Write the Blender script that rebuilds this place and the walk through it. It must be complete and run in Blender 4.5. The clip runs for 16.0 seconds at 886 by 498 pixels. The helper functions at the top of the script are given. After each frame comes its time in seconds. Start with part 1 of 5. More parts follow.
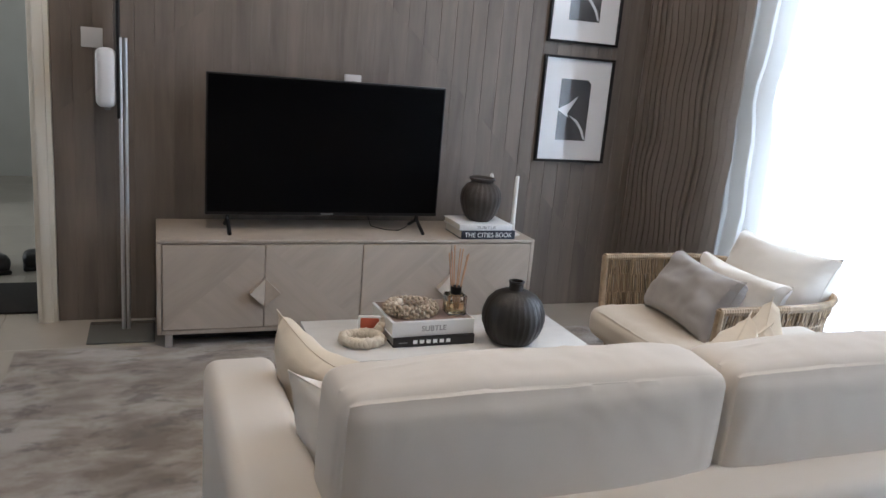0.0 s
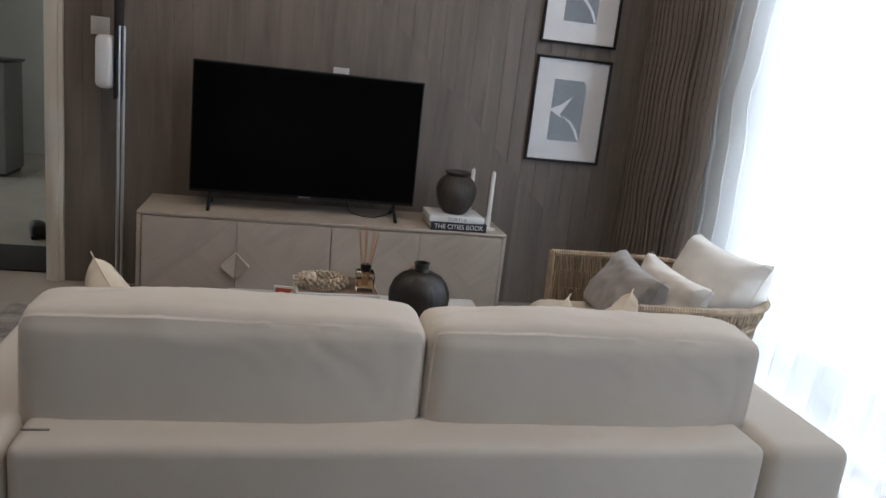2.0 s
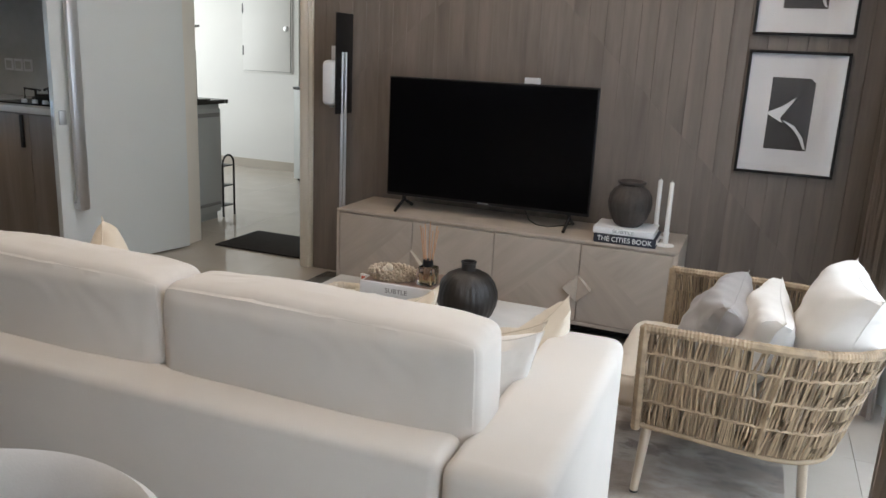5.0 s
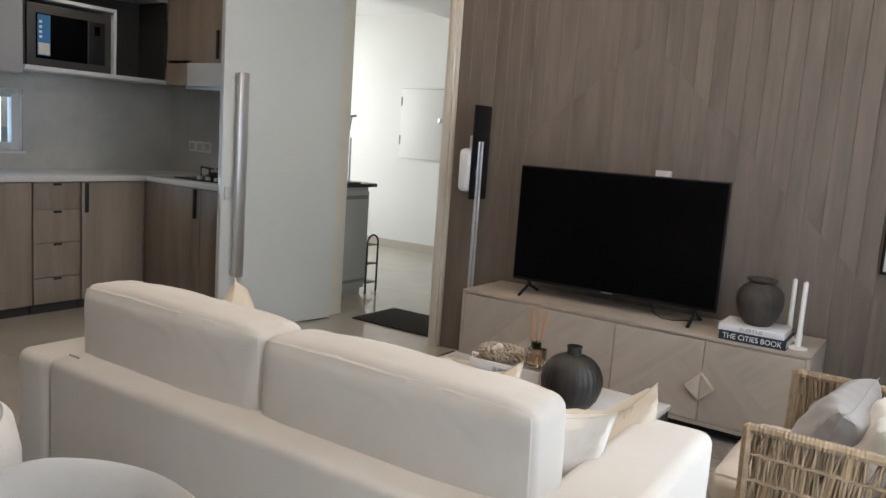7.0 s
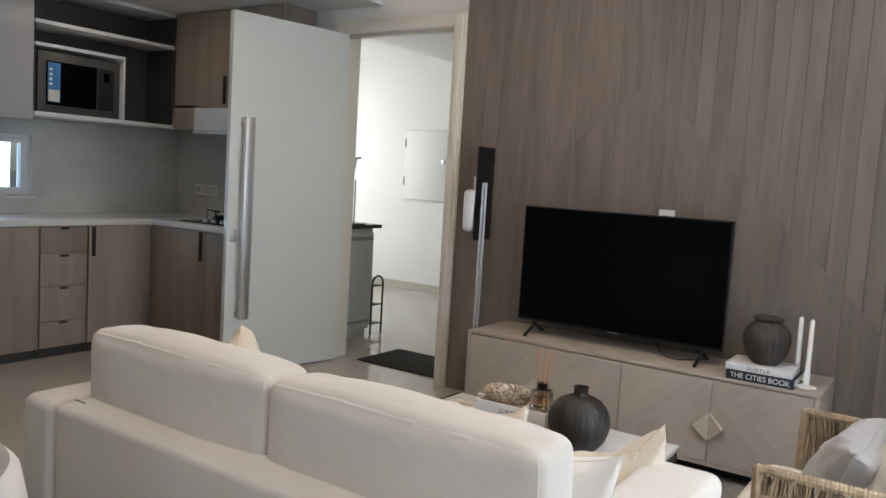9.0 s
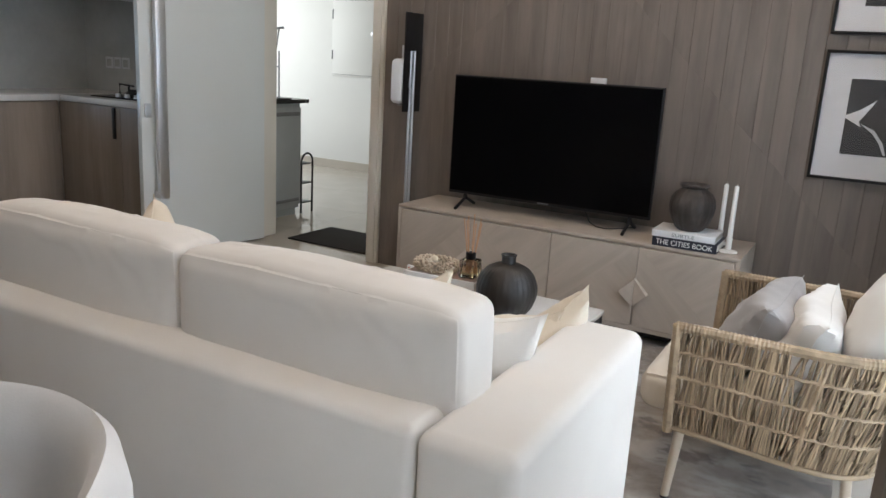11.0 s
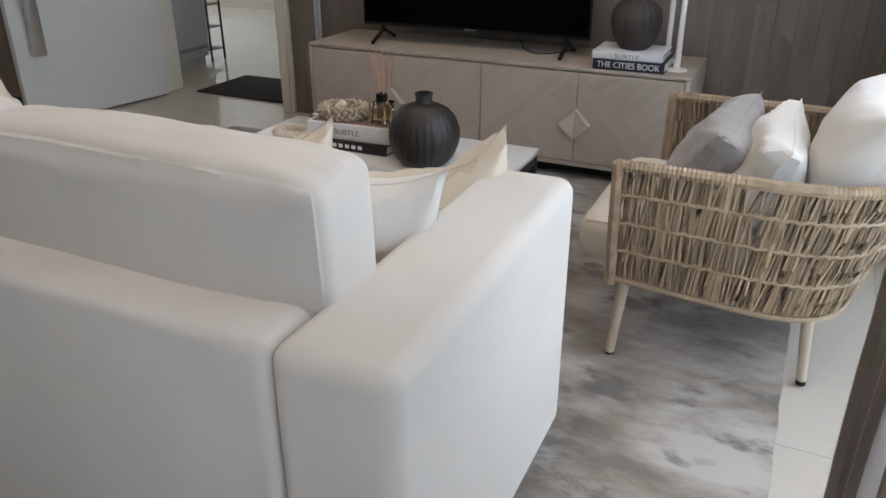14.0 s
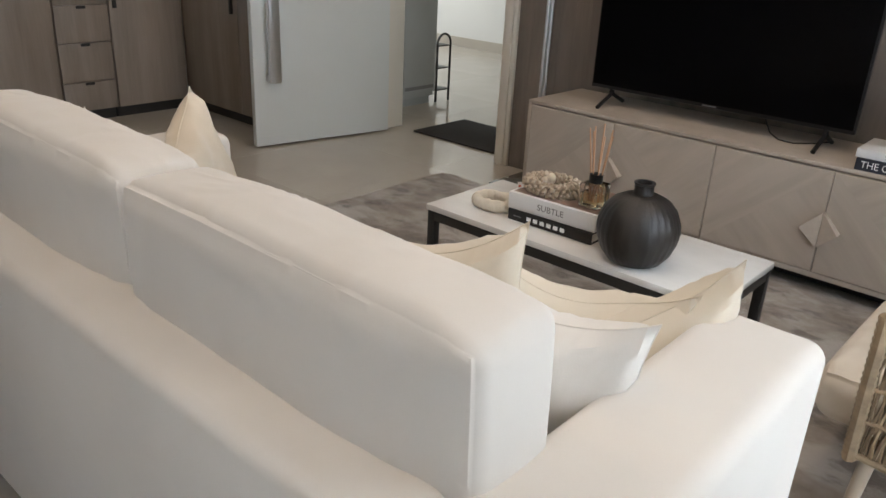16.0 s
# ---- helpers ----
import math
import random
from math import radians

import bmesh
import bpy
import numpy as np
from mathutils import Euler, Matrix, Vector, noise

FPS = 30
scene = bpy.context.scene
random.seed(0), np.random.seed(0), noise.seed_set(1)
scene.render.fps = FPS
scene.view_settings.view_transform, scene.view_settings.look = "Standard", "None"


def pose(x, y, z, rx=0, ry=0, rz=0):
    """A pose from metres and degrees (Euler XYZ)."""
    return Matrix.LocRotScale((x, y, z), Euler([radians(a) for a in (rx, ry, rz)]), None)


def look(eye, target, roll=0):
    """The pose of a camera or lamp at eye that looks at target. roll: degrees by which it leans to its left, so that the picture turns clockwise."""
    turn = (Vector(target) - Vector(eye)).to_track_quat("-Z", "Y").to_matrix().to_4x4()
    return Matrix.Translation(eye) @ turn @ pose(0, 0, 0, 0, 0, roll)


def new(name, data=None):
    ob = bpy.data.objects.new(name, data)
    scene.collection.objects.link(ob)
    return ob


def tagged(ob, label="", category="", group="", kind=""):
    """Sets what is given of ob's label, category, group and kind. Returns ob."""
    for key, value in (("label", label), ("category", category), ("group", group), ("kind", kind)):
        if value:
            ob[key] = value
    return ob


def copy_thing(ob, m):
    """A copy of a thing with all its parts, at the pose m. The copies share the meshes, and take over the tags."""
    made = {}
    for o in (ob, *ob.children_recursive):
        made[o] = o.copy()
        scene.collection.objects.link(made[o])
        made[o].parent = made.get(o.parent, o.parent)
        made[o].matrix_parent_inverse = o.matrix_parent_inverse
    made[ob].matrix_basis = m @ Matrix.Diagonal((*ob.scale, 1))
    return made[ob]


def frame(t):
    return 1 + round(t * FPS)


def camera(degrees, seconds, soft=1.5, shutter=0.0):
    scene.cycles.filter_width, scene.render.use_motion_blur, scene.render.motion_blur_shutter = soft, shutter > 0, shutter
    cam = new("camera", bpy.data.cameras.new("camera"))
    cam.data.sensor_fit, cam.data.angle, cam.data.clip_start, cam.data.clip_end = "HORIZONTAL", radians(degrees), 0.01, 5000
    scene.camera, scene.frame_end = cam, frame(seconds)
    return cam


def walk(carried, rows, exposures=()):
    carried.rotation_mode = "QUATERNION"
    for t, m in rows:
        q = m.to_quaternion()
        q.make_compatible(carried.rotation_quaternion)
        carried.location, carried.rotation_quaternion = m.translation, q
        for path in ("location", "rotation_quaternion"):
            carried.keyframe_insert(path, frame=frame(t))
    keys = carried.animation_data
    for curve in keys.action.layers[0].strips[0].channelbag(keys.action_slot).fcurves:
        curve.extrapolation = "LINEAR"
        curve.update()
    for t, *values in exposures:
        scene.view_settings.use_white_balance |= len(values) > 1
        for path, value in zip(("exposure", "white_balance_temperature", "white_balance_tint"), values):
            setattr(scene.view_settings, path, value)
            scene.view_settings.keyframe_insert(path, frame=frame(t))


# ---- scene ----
cam = camera(59.7, 16.0)
PATH = [
    (0, (0.247, 0.363, 1.338), (0.953, 2.174, 0.869), 4.9),
    (0.5, (0.385, 0.312, 1.323), (1.06, 2.134, 0.847), 5.3),
    (1, (0.555, 0.234, 1.342), (1.171, 2.071, 0.845), 4.9),
    (1.5, (0.742, 0.059, 1.349), (1.292, 1.919, 0.859), 6.8),
    (2, (0.93, 0.035, 1.333), (1.342, 1.935, 0.862), 6.5),
    (2.5, (1.166, 0.004, 1.352), (1.429, 1.925, 0.861), 5.2),
    (3, (1.455, -0.076, 1.372), (1.435, 1.857, 0.861), 5.5),
    (5.5, (2.46, 0.186, 1.329), (1.639, 1.95, 0.869), 2.2),
    (6, (2.523, 0.18, 1.326), (1.6, 1.908, 0.921), 2.5),
    (6.5, (2.523, 0.168, 1.323), (1.498, 1.853, 0.992), 3.3),
    (7, (2.515, 0.151, 1.324), (1.417, 1.799, 1.043), 4.0),
    (7.5, (2.517, 0.144, 1.331), (1.393, 1.782, 1.1), 3.8),
    (8, (2.517, 0.139, 1.334), (1.391, 1.783, 1.164), 3.6),
    (10.5, (2.524, 0.17, 1.302), (1.457, 1.826, 0.958), 3.2),
    (11, (2.518, 0.224, 1.277), (1.576, 1.924, 0.806), 3.3),
    (11.5, (2.469, 0.29, 1.26), (1.666, 2.03, 0.686), 3.4),
    (12, (2.42, 0.332, 1.24), (1.701, 2.084, 0.598), 4.4),
    (12.5, (2.421, 0.357, 1.233), (1.654, 2.073, 0.549), 4.8),
    (13, (2.44, 0.377, 1.229), (1.639, 2.074, 0.537), 5.4),
    (13.5, (2.465, 0.504, 1.207), (1.661, 2.171, 0.448), 4.3),
    (14, (2.472, 0.605, 1.197), (1.7, 2.239, 0.341), -0.1),
    (14.5, (2.423, 0.581, 1.215), (1.562, 2.204, 0.424), 2.8),
    (15, (2.386, 0.556, 1.242), (1.41, 2.156, 0.544), 2.9),
    (15.5, (2.342, 0.678, 1.222), (1.106, 2.087, 0.525), 1.7),
    (16, (2.323, 0.865, 1.224), (1.108, 2.251, 0.449), 2.9),
]
EXPOSURES = [(0, -0.28, 5600, 10), (0.5, -0.27, 5660, 10), (1, -0.42, 5700, 10), (1.5, -0.80, 5740, 10), (2.5, -0.80, 5830, 10), (3, -0.30, 5880, 10), (5.5, -0.36, 5940, 10), (7.5, -0.32, 6060, 10), (11, -0.33, 5880, 10), (12.5, -0.37, 5880, 10), (13, -0.37, 5880, 10), (14, -0.62, 5780, 10), (14.5, -0.37, 5860, 10), (15, -0.53, 5900, 10), (15.5, -0.38, 6060, 10), (16, -0.38, 6080, 10)]
walk(cam, [(t, look(eye, target, roll)) for t, eye, target, roll in PATH], EXPOSURES)

# ---- world and lights ----
world = bpy.data.worlds.new("world")
scene.world = world
world.use_nodes = True
wn = world.node_tree.nodes
sky = wn.new("ShaderNodeTexSky")
sky.sky_type, sky.sun_disc = "NISHITA", False
sky.sun_elevation, sky.sun_rotation = radians(48), radians(70)
wn["Background"].inputs[1].default_value = 0.1
world.node_tree.links.new(sky.outputs[0], wn["Background"].inputs[0])


def area(name, eye, target, sx, sy, watts, color):
    lamp = bpy.data.lights.new(name, "AREA")
    lamp.shape, lamp.size, lamp.size_y, lamp.energy, lamp.color = "RECTANGLE", sx, sy, watts, color
    ob = new(name, lamp)
    ob.matrix_world = look(eye, target)
    return ob


sun = bpy.data.lights.new("sun", "SUN")
sun.energy, sun.angle, sun.color = 2.0, radians(0.5), (1.0, 0.95, 0.88)
new("sun", sun).matrix_world = look((8, 3, 9), (0, 0, 0))
area("window_daylight", (3.25, 1.575, 1.37), (0, 1.575, 1.0), 3.44, 2.36, 152, (0.79, 0.90, 1.0))
area("foyer_daylight", (-4.3, 6.1, 1.5), (0, 6.1, 1.2), 2.2, 2.0, 66, (1.0, 0.98, 0.88))
# Unseen ceiling lamps, assumed from the warm tone of upward faces.
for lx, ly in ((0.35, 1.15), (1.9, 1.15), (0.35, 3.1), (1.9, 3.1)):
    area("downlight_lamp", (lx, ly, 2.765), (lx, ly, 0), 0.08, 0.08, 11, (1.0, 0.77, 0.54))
area("kitchen_daylight", (-3.26, 2.35, 1.25), (0, 2.35, 1.2), 1.3, 0.4, 6, (0.55, 0.78, 1.0))


# ---- materials ----
def nodes_of(m):
    m.use_nodes = True
    return m.node_tree.nodes, m.node_tree.links, m.node_tree.nodes["Principled BSDF"]


def rgb(c):
    return (*c, 1.0)


def surface(name, color, rough=0.6, metal=0.0, vary=0.12, big=3.0, fine=120.0, bump=0.15, stretch=(1, 1, 1), spec=0.5, dist=0.002, per_object=0.0, sheen=0.0):
    """Colour with stains at two scales, gloss that varies and a fine relief."""
    m = bpy.data.materials.new(name)
    n, l, p = nodes_of(m)
    co = n.new("ShaderNodeTexCoord")
    mp = n.new("ShaderNodeMapping")
    mp.inputs["Scale"].default_value = stretch
    l.new(co.outputs["Object"], mp.inputs["Vector"])
    a, b = n.new("ShaderNodeTexNoise"), n.new("ShaderNodeTexNoise")
    a.inputs["Scale"].default_value, a.inputs["Detail"].default_value = big, 6
    b.inputs["Scale"].default_value, b.inputs["Detail"].default_value = fine, 3
    l.new(mp.outputs[0], a.inputs["Vector"]), l.new(mp.outputs[0], b.inputs["Vector"])
    mix = n.new("ShaderNodeMix")
    mix.data_type = "RGBA"
    dark, light = [c * (1 - vary) for c in color], [min(1, c * (1 + vary)) for c in color]
    mix.inputs["A"].default_value, mix.inputs["B"].default_value = rgb(dark), rgb(light)
    add = n.new("ShaderNodeMath")
    add.operation = "ADD"
    mul = n.new("ShaderNodeMath")
    mul.operation, mul.inputs[1].default_value = "MULTIPLY_ADD", 0.35
    mul.inputs[2].default_value = -0.175
    l.new(b.outputs[0], mul.inputs[0])
    ramp = n.new("ShaderNodeMapRange")
    ramp.inputs["From Min"].default_value, ramp.inputs["From Max"].default_value = 0.3, 0.7
    l.new(a.outputs[0], ramp.inputs["Value"])
    l.new(ramp.outputs[0], add.inputs[0]), l.new(mul.outputs[0], add.inputs[1])
    last = add
    if per_object:
        inf = n.new("ShaderNodeObjectInfo")
        k = n.new("ShaderNodeMath")
        k.operation, k.inputs[1].default_value, k.inputs[2].default_value = "MULTIPLY_ADD", per_object, -per_object / 2
        l.new(inf.outputs["Random"], k.inputs[0])
        add2 = n.new("ShaderNodeMath")
        add2.operation = "ADD"
        l.new(add.outputs[0], add2.inputs[0]), l.new(k.outputs[0], add2.inputs[1])
        last = add2
    l.new(last.outputs[0], mix.inputs["Factor"])
    l.new(mix.outputs["Result"], p.inputs["Base Color"])
    r = n.new("ShaderNodeMapRange")
    r.inputs["To Min"].default_value, r.inputs["To Max"].default_value = max(0.02, rough - 0.08), min(1, rough + 0.08)
    l.new(a.outputs[0], r.inputs["Value"]), l.new(r.outputs[0], p.inputs["Roughness"])
    p.inputs["Metallic"].default_value, p.inputs["Specular IOR Level"].default_value = metal, spec
    p.inputs["Sheen Weight"].default_value = sheen
    if bump:
        bp = n.new("ShaderNodeBump")
        bp.inputs["Strength"].default_value, bp.inputs["Distance"].default_value = bump, dist
        l.new(b.outputs[0], bp.inputs["Height"]), l.new(bp.outputs[0], p.inputs["Normal"])
    return m


def wood(name, color, vary=0.2, grain=(14, 14, 0.9), rough=0.55, per_object=0.3, ring=1.0, pale=0.0):
    """Veneer with long grain lines along one axis and broad cloudy figure."""
    m = bpy.data.materials.new(name)
    n, l, p = nodes_of(m)
    co, inf, mp = n.new("ShaderNodeTexCoord"), n.new("ShaderNodeObjectInfo"), n.new("ShaderNodeMapping")
    off = n.new("ShaderNodeVectorMath")
    off.operation = "SCALE"
    off.inputs["Scale"].default_value = 7.0
    comb = n.new("ShaderNodeCombineXYZ")
    for i in range(3):
        l.new(inf.outputs["Random"], comb.inputs[i])
    l.new(comb.outputs[0], off.inputs[0])
    sh = n.new("ShaderNodeVectorMath")
    l.new(co.outputs["Object"], sh.inputs[0]), l.new(off.outputs[0], sh.inputs[1])
    mp.inputs["Scale"].default_value = grain
    l.new(sh.outputs[0], mp.inputs["Vector"])
    a, b = n.new("ShaderNodeTexNoise"), n.new("ShaderNodeTexNoise")
    a.inputs["Scale"].default_value, a.inputs["Detail"].default_value, a.inputs["Distortion"].default_value = 1.0, 8, ring
    b.inputs["Scale"].default_value, b.inputs["Detail"].default_value = 9.0, 4
    l.new(mp.outputs[0], a.inputs["Vector"]), l.new(mp.outputs[0], b.inputs["Vector"])
    ramp = n.new("ShaderNodeValToRGB")
    e = ramp.color_ramp.elements
    e[0].position, e[0].color = 0.3, rgb([c * (1 - vary) for c in color])
    e[1].position, e[1].color = 0.72, rgb([min(1, c * (1 + vary)) for c in color])
    mid = ramp.color_ramp.elements.new(0.5)
    mid.color = rgb([c * (1 + pale) for c in color])
    s1 = n.new("ShaderNodeMath")
    s1.operation, s1.inputs[1].default_value = "MULTIPLY_ADD", 0.28
    l.new(b.outputs[0], s1.inputs[0]), l.new(a.outputs[0], s1.inputs[2])
    s2 = n.new("ShaderNodeMath")
    s2.operation, s2.inputs[1].default_value = "MULTIPLY_ADD", per_object
    l.new(inf.outputs["Random"], s2.inputs[0]), l.new(s1.outputs[0], s2.inputs[2])
    s3 = n.new("ShaderNodeMath")
    s3.operation, s3.inputs[1].default_value = "SUBTRACT", 0.14 + per_object / 2
    l.new(s2.outputs[0], s3.inputs[0])
    l.new(s3.outputs[0], ramp.inputs[0]), l.new(ramp.outputs[0], p.inputs["Base Color"])
    p.inputs["Roughness"].default_value = rough
    bp = n.new("ShaderNodeBump")
    bp.inputs["Strength"].default_value, bp.inputs["Distance"].default_value = 0.12, 0.002
    l.new(b.outputs[0], bp.inputs["Height"]), l.new(bp.outputs[0], p.inputs["Normal"])
    return m


def glow(name, color, strength):
    m = bpy.data.materials.new(name)
    n, l, p = nodes_of(m)
    p.inputs["Emission Color"].default_value, p.inputs["Emission Strength"].default_value = rgb(color), strength
    p.inputs["Base Color"].default_value = rgb(color)
    return m


def clear(name, color=(1, 1, 1), rough=0.0):
    m = bpy.data.materials.new(name)
    n, l, p = nodes_of(m)
    p.inputs["Base Color"].default_value, p.inputs["Roughness"].default_value = rgb(color), rough
    p.inputs["Transmission Weight"].default_value, p.inputs["IOR"].default_value = 1.0, 1.45
    return m


def thin_cloth(name, color, see, through_light):
    """A sheer weave: part open, part translucent, part matt."""
    m = bpy.data.materials.new(name)
    n, l, p = nodes_of(m)
    p.inputs["Base Color"].default_value, p.inputs["Roughness"].default_value = rgb(color), 0.9
    tl, tr = n.new("ShaderNodeBsdfTranslucent"), n.new("ShaderNodeBsdfTransparent")
    tl.inputs[0].default_value = rgb(color)
    m1, m2 = n.new("ShaderNodeMixShader"), n.new("ShaderNodeMixShader")
    m1.inputs[0].default_value, m2.inputs[0].default_value = through_light, see
    l.new(p.outputs[0], m1.inputs[1]), l.new(tl.outputs[0], m1.inputs[2])
    l.new(m1.outputs[0], m2.inputs[1]), l.new(tr.outputs[0], m2.inputs[2])
    l.new(m2.outputs[0], n["Material Output"].inputs[0])
    return m


def lets_light(m, color, share):
    """Adds a translucent share to a cloth."""
    n, l, p = nodes_of(m)
    tl, mx = n.new("ShaderNodeBsdfTranslucent"), n.new("ShaderNodeMixShader")
    tl.inputs[0].default_value, mx.inputs[0].default_value = rgb(color), share
    l.new(p.outputs[0], mx.inputs[1]), l.new(tl.outputs[0], mx.inputs[2])
    l.new(mx.outputs[0], n["Material Output"].inputs[0])
    return m


def cane(name, dark, pale):
    """Split cane: every strand has a tone of its own, with brown nodes along it."""
    m = surface(name, [(a + b) / 2 for a, b in zip(dark, pale)], 0.5, vary=0.35, big=22, fine=150, bump=0.25, stretch=(1, 1, 0.5))
    n, l, p = nodes_of(m)
    geo, ramp, mix = n.new("ShaderNodeNewGeometry"), n.new("ShaderNodeValToRGB"), n.new("ShaderNodeMix")
    e = ramp.color_ramp.elements
    e[0].color, e[1].color = rgb(dark), rgb(pale)
    l.new(geo.outputs["Random Per Island"], ramp.inputs[0])
    mix.data_type, mix.inputs["Factor"].default_value = "RGBA", 0.75
    l.new(p.inputs["Base Color"].links[0].from_socket, mix.inputs["A"])
    l.new(ramp.outputs[0], mix.inputs["B"]), l.new(mix.outputs["Result"], p.inputs["Base Color"])
    return m


M_WALLWOOD = wood("grey_brown_wall_veneer", (0.176, 0.146, 0.122), 0.24, (8, 8, 0.8), 0.5, 0.03, 0.9)
M_GROOVE = surface("dark_groove", (0.10, 0.082, 0.068), 0.8)
M_CONSOLE = wood("washed_oak", (0.42, 0.36, 0.30), 0.13, (2.0, 2.0, 9), 0.5, 0.25, 1.6)
M_CONSOLE_V = wood("washed_oak_edge", (0.42, 0.36, 0.30), 0.12, (6, 6, 6), 0.5, 0.1, 0.4)
M_CABINET = wood("greige_kitchen_laminate", (0.30, 0.245, 0.20), 0.18, (10, 10, 0.8), 0.45, 0.25, 0.5)
M_PAINT = surface("white_paint", (0.78, 0.77, 0.74), 0.6, vary=0.03, big=1.2, fine=300, bump=0.05)
M_CEIL = surface("ceiling_paint", (0.76, 0.75, 0.74), 0.75, vary=0.02, big=1.0, fine=250, bump=0.04)
M_FRAME = surface("cream_door_paint", (0.74, 0.70, 0.62), 0.4, vary=0.03, fine=200, bump=0.04)
M_LEAF = surface("pale_grey_door_laminate", (0.70, 0.72, 0.70), 0.35, vary=0.025, big=1.5, fine=200, bump=0.03)
M_TILE = surface("polished_beige_tile", (0.50, 0.455, 0.395), 0.13, vary=0.06, big=2.2, fine=40, bump=0.01, per_object=0.25)
M_GROUT = surface("tile_grout", (0.52, 0.475, 0.415), 0.85, vary=0.1)
M_SOFA = surface("cream_linen_upholstery", (0.655, 0.605, 0.545), 0.9, vary=0.05, big=2.5, fine=420, bump=0.14, dist=0.0008, sheen=0.25)
M_SEAT = surface("pale_cream_seat_cloth", (0.64, 0.565, 0.465), 0.9, vary=0.05, big=3, fine=380, bump=0.18, dist=0.001, sheen=0.2)
M_CREAM = surface("cream_pillow_cloth", (0.66, 0.575, 0.455), 0.9, vary=0.06, big=5, fine=380, bump=0.18, dist=0.001, sheen=0.2)
M_WHITECLOTH = surface("off_white_pillow_cloth", (0.74, 0.70, 0.645), 0.9, vary=0.05, big=5, fine=380, bump=0.18, dist=0.001, sheen=0.2)
M_GREYCLOTH = surface("grey_satin_pillow_cloth", (0.33, 0.305, 0.285), 0.55, vary=0.08, big=6, fine=420, bump=0.25, dist=0.001, sheen=0.3)
M_BOUCLE = surface("pale_boucle", (0.62, 0.575, 0.53), 0.95, vary=0.07, big=6, fine=260, bump=0.16, dist=0.0015, sheen=0.3)
M_CURTAIN = lets_light(surface("taupe_curtain", (0.42, 0.37, 0.33), 0.85, vary=0.08, big=3, fine=260, bump=0.3, stretch=(1, 1, 0.25), sheen=0.2), (0.66, 0.61, 0.56), 0.45)
M_SHEER = thin_cloth("sheer_white_voile", (0.9, 0.885, 0.86), 0.35, 0.6)
M_BLACK = surface("black_plastic", (0.01, 0.01, 0.011), 0.4, vary=0.1, bump=0.05, spec=0.3)
M_SCREEN = surface("glossy_black_screen", (0.002, 0.002, 0.0025), 0.2, vary=0.05, bump=0.0, spec=0.06)
M_BLACKMETAL = surface("black_powder_coat", (0.02, 0.019, 0.018), 0.45, 0.0, vary=0.15, bump=0.08)
M_CHROME = surface("brushed_steel", (0.66, 0.66, 0.66), 0.38, 1.0, vary=0.06, stretch=(1, 1, 0.1), bump=0.05)
M_MARBLE = surface("white_marble", (0.72, 0.70, 0.67), 0.18, vary=0.07, big=4, fine=30, bump=0.0, stretch=(1, 2.2, 1))
M_VASE = surface("charcoal_ceramic", (0.019, 0.016, 0.014), 0.42, vary=0.6, big=26, fine=90, bump=0.45, stretch=(1, 1, 0.14))
M_VASE_ROUGH = surface("ridged_dark_clay", (0.045, 0.036, 0.03), 0.6, vary=0.4, big=14, fine=120, bump=0.5)
M_PAGES = surface("book_pages", (0.72, 0.69, 0.62), 0.8, vary=0.05, stretch=(1, 1, 60), fine=60)
M_WHITEBOOK = surface("white_book_cloth", (0.74, 0.74, 0.74), 0.45, vary=0.03, fine=200)
M_NAVYBOOK = surface("navy_book_cloth", (0.018, 0.022, 0.038), 0.5, vary=0.1, fine=200)
M_BLACKBOOK = surface("black_book_cloth", (0.014, 0.013, 0.014), 0.45, vary=0.1, fine=200)
M_COVER = surface("brown_photo_cover", (0.22, 0.15, 0.12), 0.35, vary=0.4, big=14, fine=60)
M_INKGREY = surface("grey_ink", (0.22, 0.22, 0.22), 0.6)
M_INKWHITE = surface("white_ink", (0.85, 0.85, 0.85), 0.6)
M_CANDLE = surface("white_wax", (0.80, 0.78, 0.74), 0.5, vary=0.04, bump=0.05)
M_BEAD = surface("pale_wooden_bead", (0.50, 0.41, 0.31), 0.7, vary=0.25, big=40, fine=200)
M_BEAD_PALE = surface("bleached_bead", (0.68, 0.61, 0.50), 0.7, vary=0.15, big=40, fine=200)
M_RATTAN = cane("natural_rattan", (0.075, 0.05, 0.03), (0.51, 0.38, 0.235))
M_RATTAN_PALE = surface("pale_rattan_wrap", (0.345, 0.255, 0.16), 0.5, vary=0.3, big=25, fine=150, bump=0.2)
M_LEG = surface("pale_wood_leg", (0.46, 0.38, 0.29), 0.45, vary=0.12, big=5, fine=80, stretch=(1, 1, 0.15))
M_MAT = surface("black_entrance_mat", (0.025, 0.022, 0.021), 0.95, vary=0.25, fine=220, bump=0.8, dist=0.004)
M_COUNTER = surface("white_quartz_counter", (0.70, 0.69, 0.67), 0.2, vary=0.04, fine=160, bump=0.0)
M_SPLASH = surface("pale_grey_marble_splashback", (0.50, 0.50, 0.48), 0.18, vary=0.16, big=2.2, fine=25, bump=0.0)
M_NICHE = surface("dark_grey_niche", (0.045, 0.043, 0.042), 0.55, vary=0.12)
M_WHITELAM = surface("white_gloss_laminate", (0.66, 0.66, 0.67), 0.3, vary=0.02, bump=0.0)
M_GREYCAB = surface("pale_grey_cabinet", (0.42, 0.44, 0.44), 0.4, vary=0.04, bump=0.03)
M_PALECAB = surface("pale_grey_lacquer", (0.43, 0.43, 0.445), 0.35, vary=0.03, bump=0.0)
